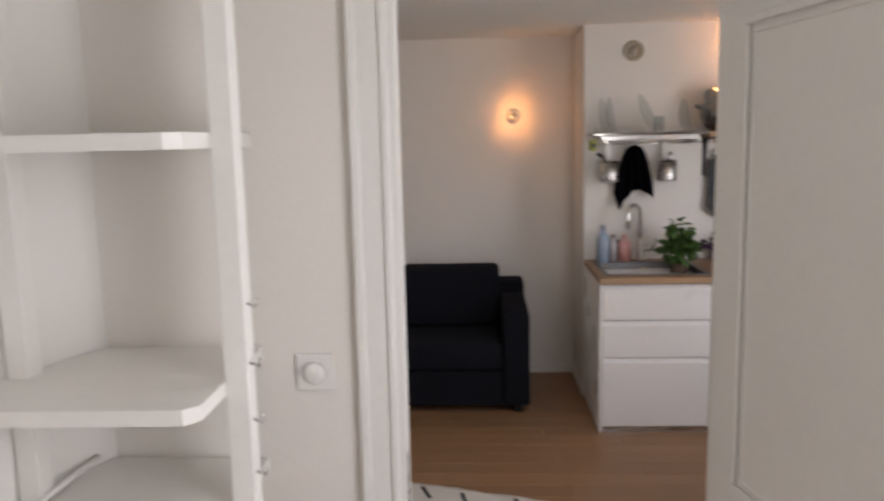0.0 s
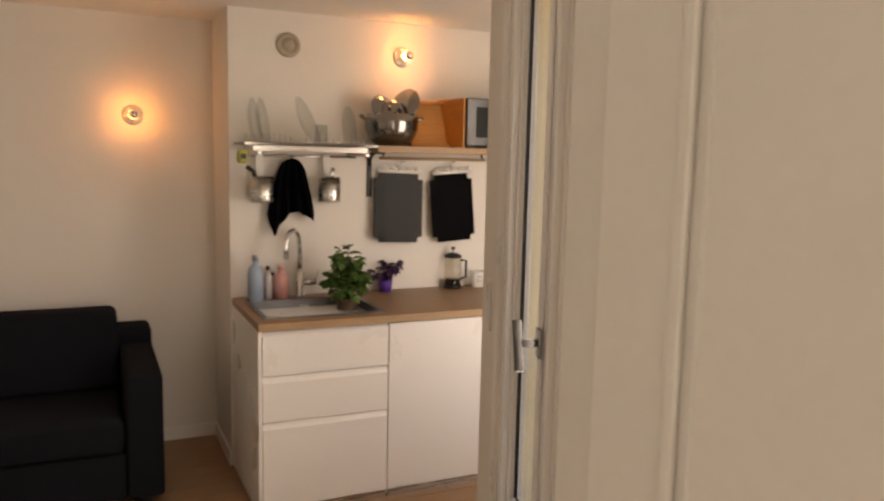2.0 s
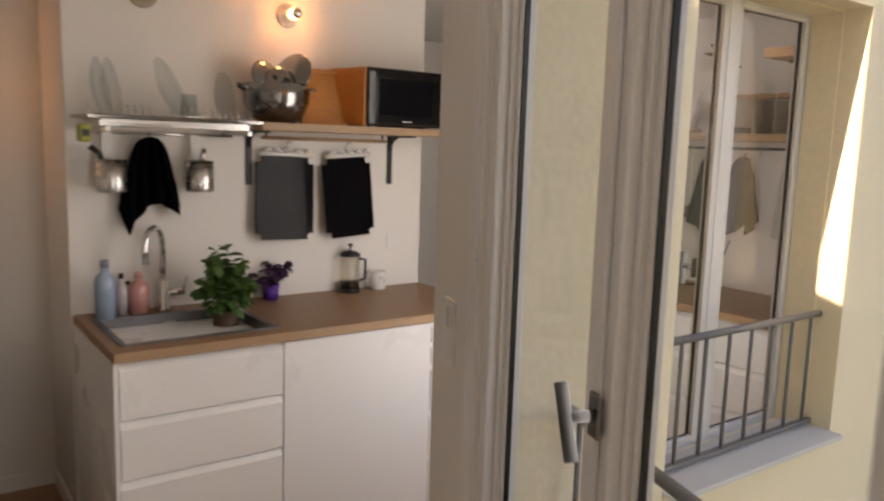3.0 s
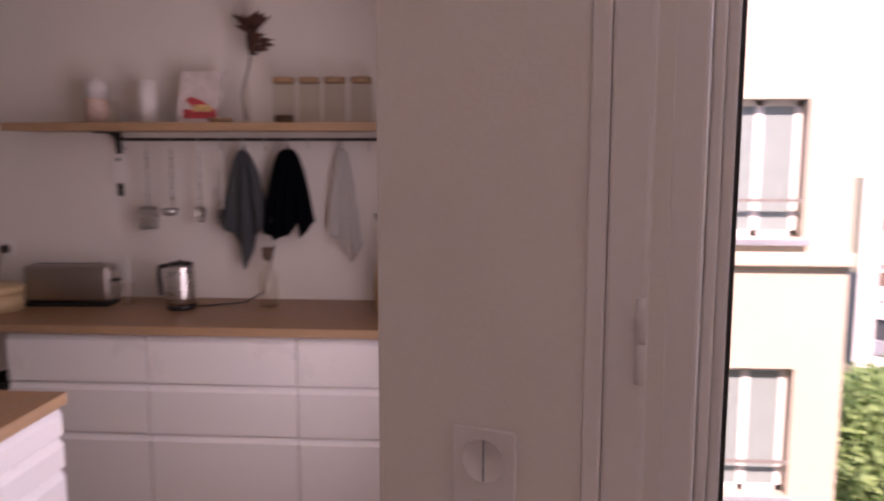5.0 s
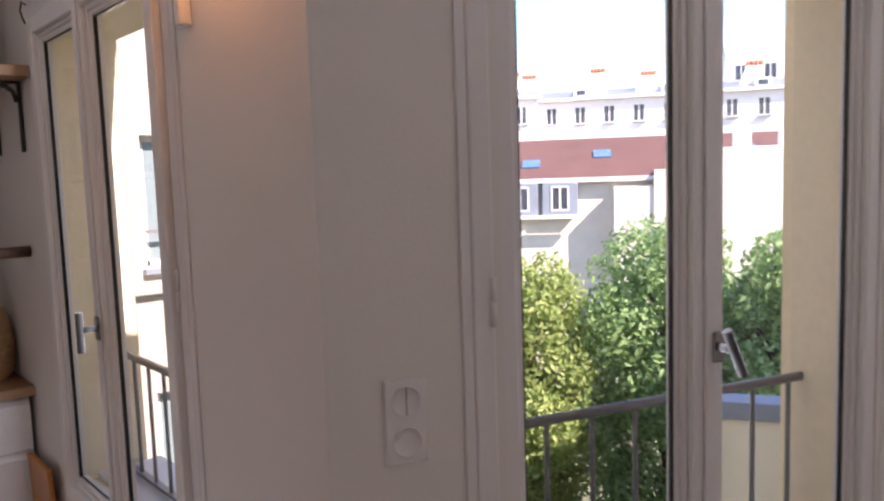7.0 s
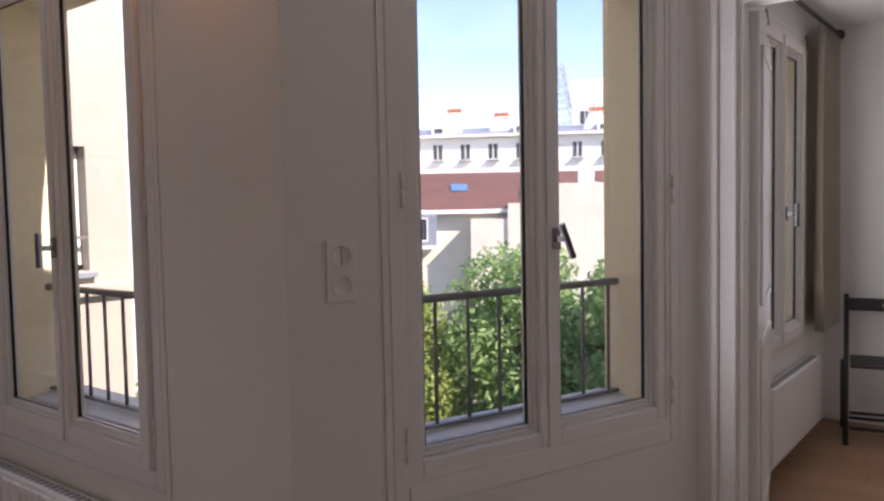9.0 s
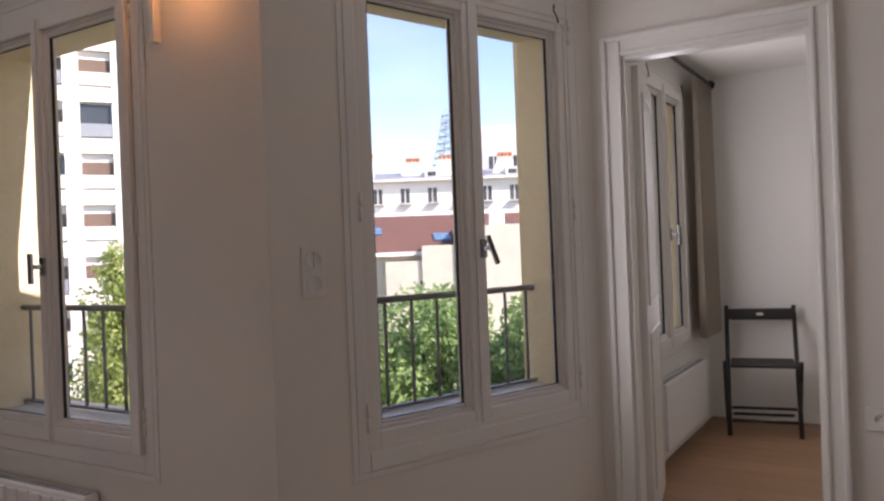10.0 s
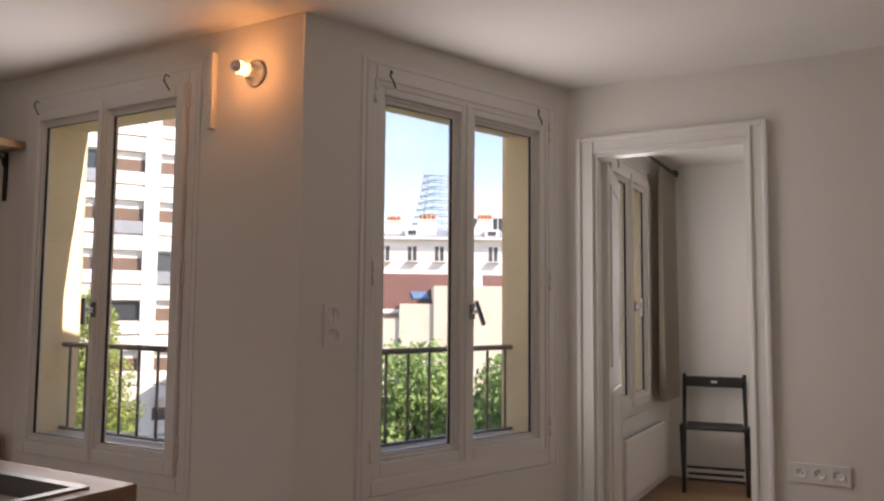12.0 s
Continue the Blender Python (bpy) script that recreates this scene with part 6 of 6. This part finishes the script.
for k in range(3):
    bm = B()
    tube(bm, [(0.005 * k, 0.004 * k, 0.006), (0.02 - 0.016 * k, -0.006 * k, 0.235 - 0.02 * k)], 0.0035, 6)
    part("straw", bm, PORCELAIN, gs)
cb = thing("glass_bottle", pose(4.06, 3.75, 0.9), "clear glass bottle with a cork stopper", "bottle")
bm = B()
lathe(bm, [(0, 0), (0.043, 0), (0.044, 0.13), (0.02, 0.19), (0.02, 0.225), (0.018, 0.225), (0.017, 0.19), (0.041, 0.128), (0.04, 0.004), (0, 0.004)], 24)
part("glass", bm, JAR_GLASS, cb)
bm = B()
lathe(bm, [(0.017, 0.21), (0.024, 0.226), (0.025, 0.268), (0, 0.268)], 18)
part("cork", bm, CLAYPOT, cb)
bs = thing("round_wooden_box", pose(3.87, 4.93, 0.9), "round pale wooden steamer box with a lid", "box")
PALE = mat("pale_bamboo", (0.50, 0.36, 0.20), 0.6, vary=0.15, scale=20, fine=60)
bm = B()
lathe(bm, [(0, 0), (0.115, 0), (0.115, 0.075), (0, 0.075)], 32)
part("box", bm, PALE, bs)
bm = B()
lathe(bm, [(0.12, 0.0755), (0.12, 0.105), (0.11, 0.112), (0, 0.115)], 32)
part("lid", bm, PALE, bs)

bk = thing("wicker_basket", pose(3.87, 3.052, 0.9), "rounded pale woven basket used as a planter", "basket")
bm = B()
prof = [(0.155, 0.0), (0.175, 0.05), (0.182, 0.14), (0.172, 0.22), (0.158, 0.255), (0.15, 0.255), (0.16, 0.2), (0.165, 0.1), (0.145, 0.01), (0, 0.01)]
lathe(bm, prof, 40, (0, 0, 0), Matrix.Diagonal((0.85, 0.97, 1.08, 1)))
part("basket", bm, WICKER, bk)
bm = B()
for k in range(17):
    z = 0.012 + k * 0.0145
    r = 0.157 + 0.027 * math.sin(math.pi * min(z / 0.24, 1) ** 0.9)
    tube(bm, [(0.85 * r * math.cos(a), 0.97 * r * math.sin(a), 1.08 * z + 0.0035 * math.sin(14 * a + k * math.pi)) for a in [2 * math.pi * i / 84 for i in range(85)]], 0.0045, 5)
part("weave", bm, WICKER, bk)["kind"] = "stuff"
zp = thing("house_plant", pose(3.87, 3.07, 1.12), "grey-green fleshy house plant in the basket", "plant")
bm = B()
lathe(bm, [(0, -0.2), (0.07, -0.2), (0.1, 0.0), (0.09, 0.0), (0, -0.01)], 20)
part("inner_pot", bm, CLAYPOT, zp)
rs_ = random.Random(12)
for k in range(5):
    lean, a = (0.0, 0.015)[k % 2] + 0.02 * k, k * 1.7 + 2.2
    h = (0.36, 0.26, 0.2, 0.17, 0.14)[k]
    pts = [(lean * f * math.cos(a) * 2, lean * f * math.sin(a) * 2 + (0.06 * f if k == 0 else 0), h * f - 0.01) for f in (0, 0.35, 0.7, 1)]
    bm = B()
    tube(bm, pts, 0.006, 6, 0.003)
    part("stem", bm, LEAF_BLUE, zp)
    for j in range(9 if k == 0 else 6):
        f = 0.2 + 0.8 * j / (8 if k == 0 else 5)
        q = Vector(pts[0]).lerp(Vector(pts[-1]), f)
        for s in (-1, 1):
            bm = B()
            L = rs_.uniform(0.058, 0.078)
            pv = [bm.verts.new(c) for c in ((0, 0, 0), (0.35 * L, 0.36 * L, 0.03 * L), (0.75 * L, 0.31 * L, 0), (L, 0, -0.08 * L), (0.75 * L, -0.31 * L, 0), (0.35 * L, -0.36 * L, 0.03 * L), (0.5 * L, 0, -0.05 * L))]
            for f_ in ((0, 1, 6), (1, 2, 6), (2, 3, 6), (3, 4, 6), (4, 5, 6), (5, 0, 6)):
                bm.faces.new([pv[i] for i in f_]).smooth = True
            bm.transform(Matrix.Translation(q) @ pose(0, 0, 0, rs_.uniform(-20, 20), -rs_.uniform(30, 65), 90 * s + rs_.uniform(-50, 50)))
            part("leaf", bm, LEAF_BLUE, zp)

bn = thing("waste_bin", pose(3.9, 4.83, 0), "dark round waste bin under the worktop", "bin")
bm = B()
lathe(bm, [(0, 0), (0.12, 0), (0.15, 0.58), (0.155, 0.58), (0.155, 0.6), (0.14, 0.6), (0.135, 0.5), (0, 0.48)], 28)
part("body", bm, BLACK_IRON, bn)
fb = thing("folded_table", pose(3.33, 2.873, 0, -2.0), "brown folded wooden table leaning under the worktop", "table")
part("leaf_board", boxes((0.0, 0.26, 0.005, 0.024, 0.0, 0.66, 0.004)), AMBER, fb)

# entrance
ed = tagged(thing("door_2", pose(0, 0, 0), "white entrance door with brass locks and a dark edge", "door"), kind="structure")
part("leaf", boxes((3.22, 4.08, 5.93, 5.985, 0.01, 2.07, 0.004)), GLOSS_WHITE, ed)
part("dark_edge", boxes((4.082, 4.168, 5.95, 5.99, 0.01, 2.07)), BLACK, ed, "black strip along the edge of the entrance door")
for x, z in ((3.98, 1.92), (4.0, 1.62), (4.04, 0.96)):
    part("lock_case", boxes((x - 0.05, x + 0.03, 5.90, 5.929, z - 0.05, z + 0.05, 0.005)), STEEL, ed, "steel lock case")
for z in (1.62, 0.72):
    part("hinge_plate", boxes((4.171, 4.205, 5.975, 5.998, z - 0.06, z + 0.06, 0.003)), PVC, ed)
bm = B()
tube(bm, [(3.98, 5.91, 0.9), (3.98, 5.87, 0.9), (3.88, 5.87, 0.9)], 0.01, 8)
part("handle", bm, STEEL, ed)
for nm, r, lb in (("meter_box", (5.27, 5.63, 1.87, 2.30, 0.1), "white electric meter box on the wall"), ("meter_box", (5.25, 5.63, 1.27, 1.54, 0.12), "white electric fuse box on the wall"), ("backing_panel", (5.28, 5.60, 1.545, 1.865, 0.02), "pale panel behind the door phone")):
    mb = thing(nm, pose(CWX, 0, 0), lb, "box")
    part("body", boxes((-r[4], -0.001, r[0], r[1], r[2], r[3], 0.004)), GLOSS_WHITE, mb)
    if r[4] > 0.05:
        part("lid", boxes((-r[4] - 0.012, -r[4], r[0] + 0.004, r[1] - 0.004, r[2] + 0.004, r[3] - 0.004, 0.005)), GLOSS_WHITE, mb)
        part("seam", boxes((-r[4] * 0.55, -r[4] * 0.55 + 0.003, r[0] - 0.0015, r[0] - 0.0002, r[2] + 0.01, r[3] - 0.01)), ZINC, mb)
ph = thing("door_phone", pose(CWX - 0.021, 5.47, 1.68), "black wall door phone with its handset", "phone")
part("body", boxes((-0.04, 0, -0.06, 0.11, -0.12, 0.12, 0.008)), BLACK, ph)
part("handset", boxes((-0.075, -0.041, -0.055, -0.005, -0.13, 0.11, 0.012)), BLACK, ph)

# floor planks, laid along x
pw, plen = 0.125, 1.25
for j in range(int(7.4 / pw)):
    y0 = -1.19 + j * pw
    shift = (j * 0.43) % plen
    x = -1.6 - shift
    while x < 4.4:
        edge = 1.3 if y0 < 1.38 else (1.22 + 0.34 * (y0 - 1.44) if y0 < 2.75 else 4.4)
        x0, x1 = max(x, -1.6), min(x + plen, edge)
        if x1 - x0 > 0.02:
            key = "plank_%d" % round((x1 - x0) * 1000)
            me = bpy.data.meshes.get(key)
            if me is None:
                bm = boxes((0.0008, x1 - x0 - 0.0008, 0.0008, pw - 0.0008, -0.014, 0.0))
                top_edges = [e for e in bm.edges if all(q.co.z > -0.001 for q in e.verts)]
                bmesh.ops.bevel(bm, geom=top_edges, offset=0.0012, segments=1, affect="EDGES")
                bmesh.ops.recalc_face_normals(bm, faces=bm.faces)
                me = bpy.data.meshes.new(key)
                bm.to_mesh(me)
                bm.free()
                me.materials.append(PLANK)
            ob = new("plank", me)
            ob.matrix_world = pose(x0, y0, 0)
            ob.parent = sub
        x += plen
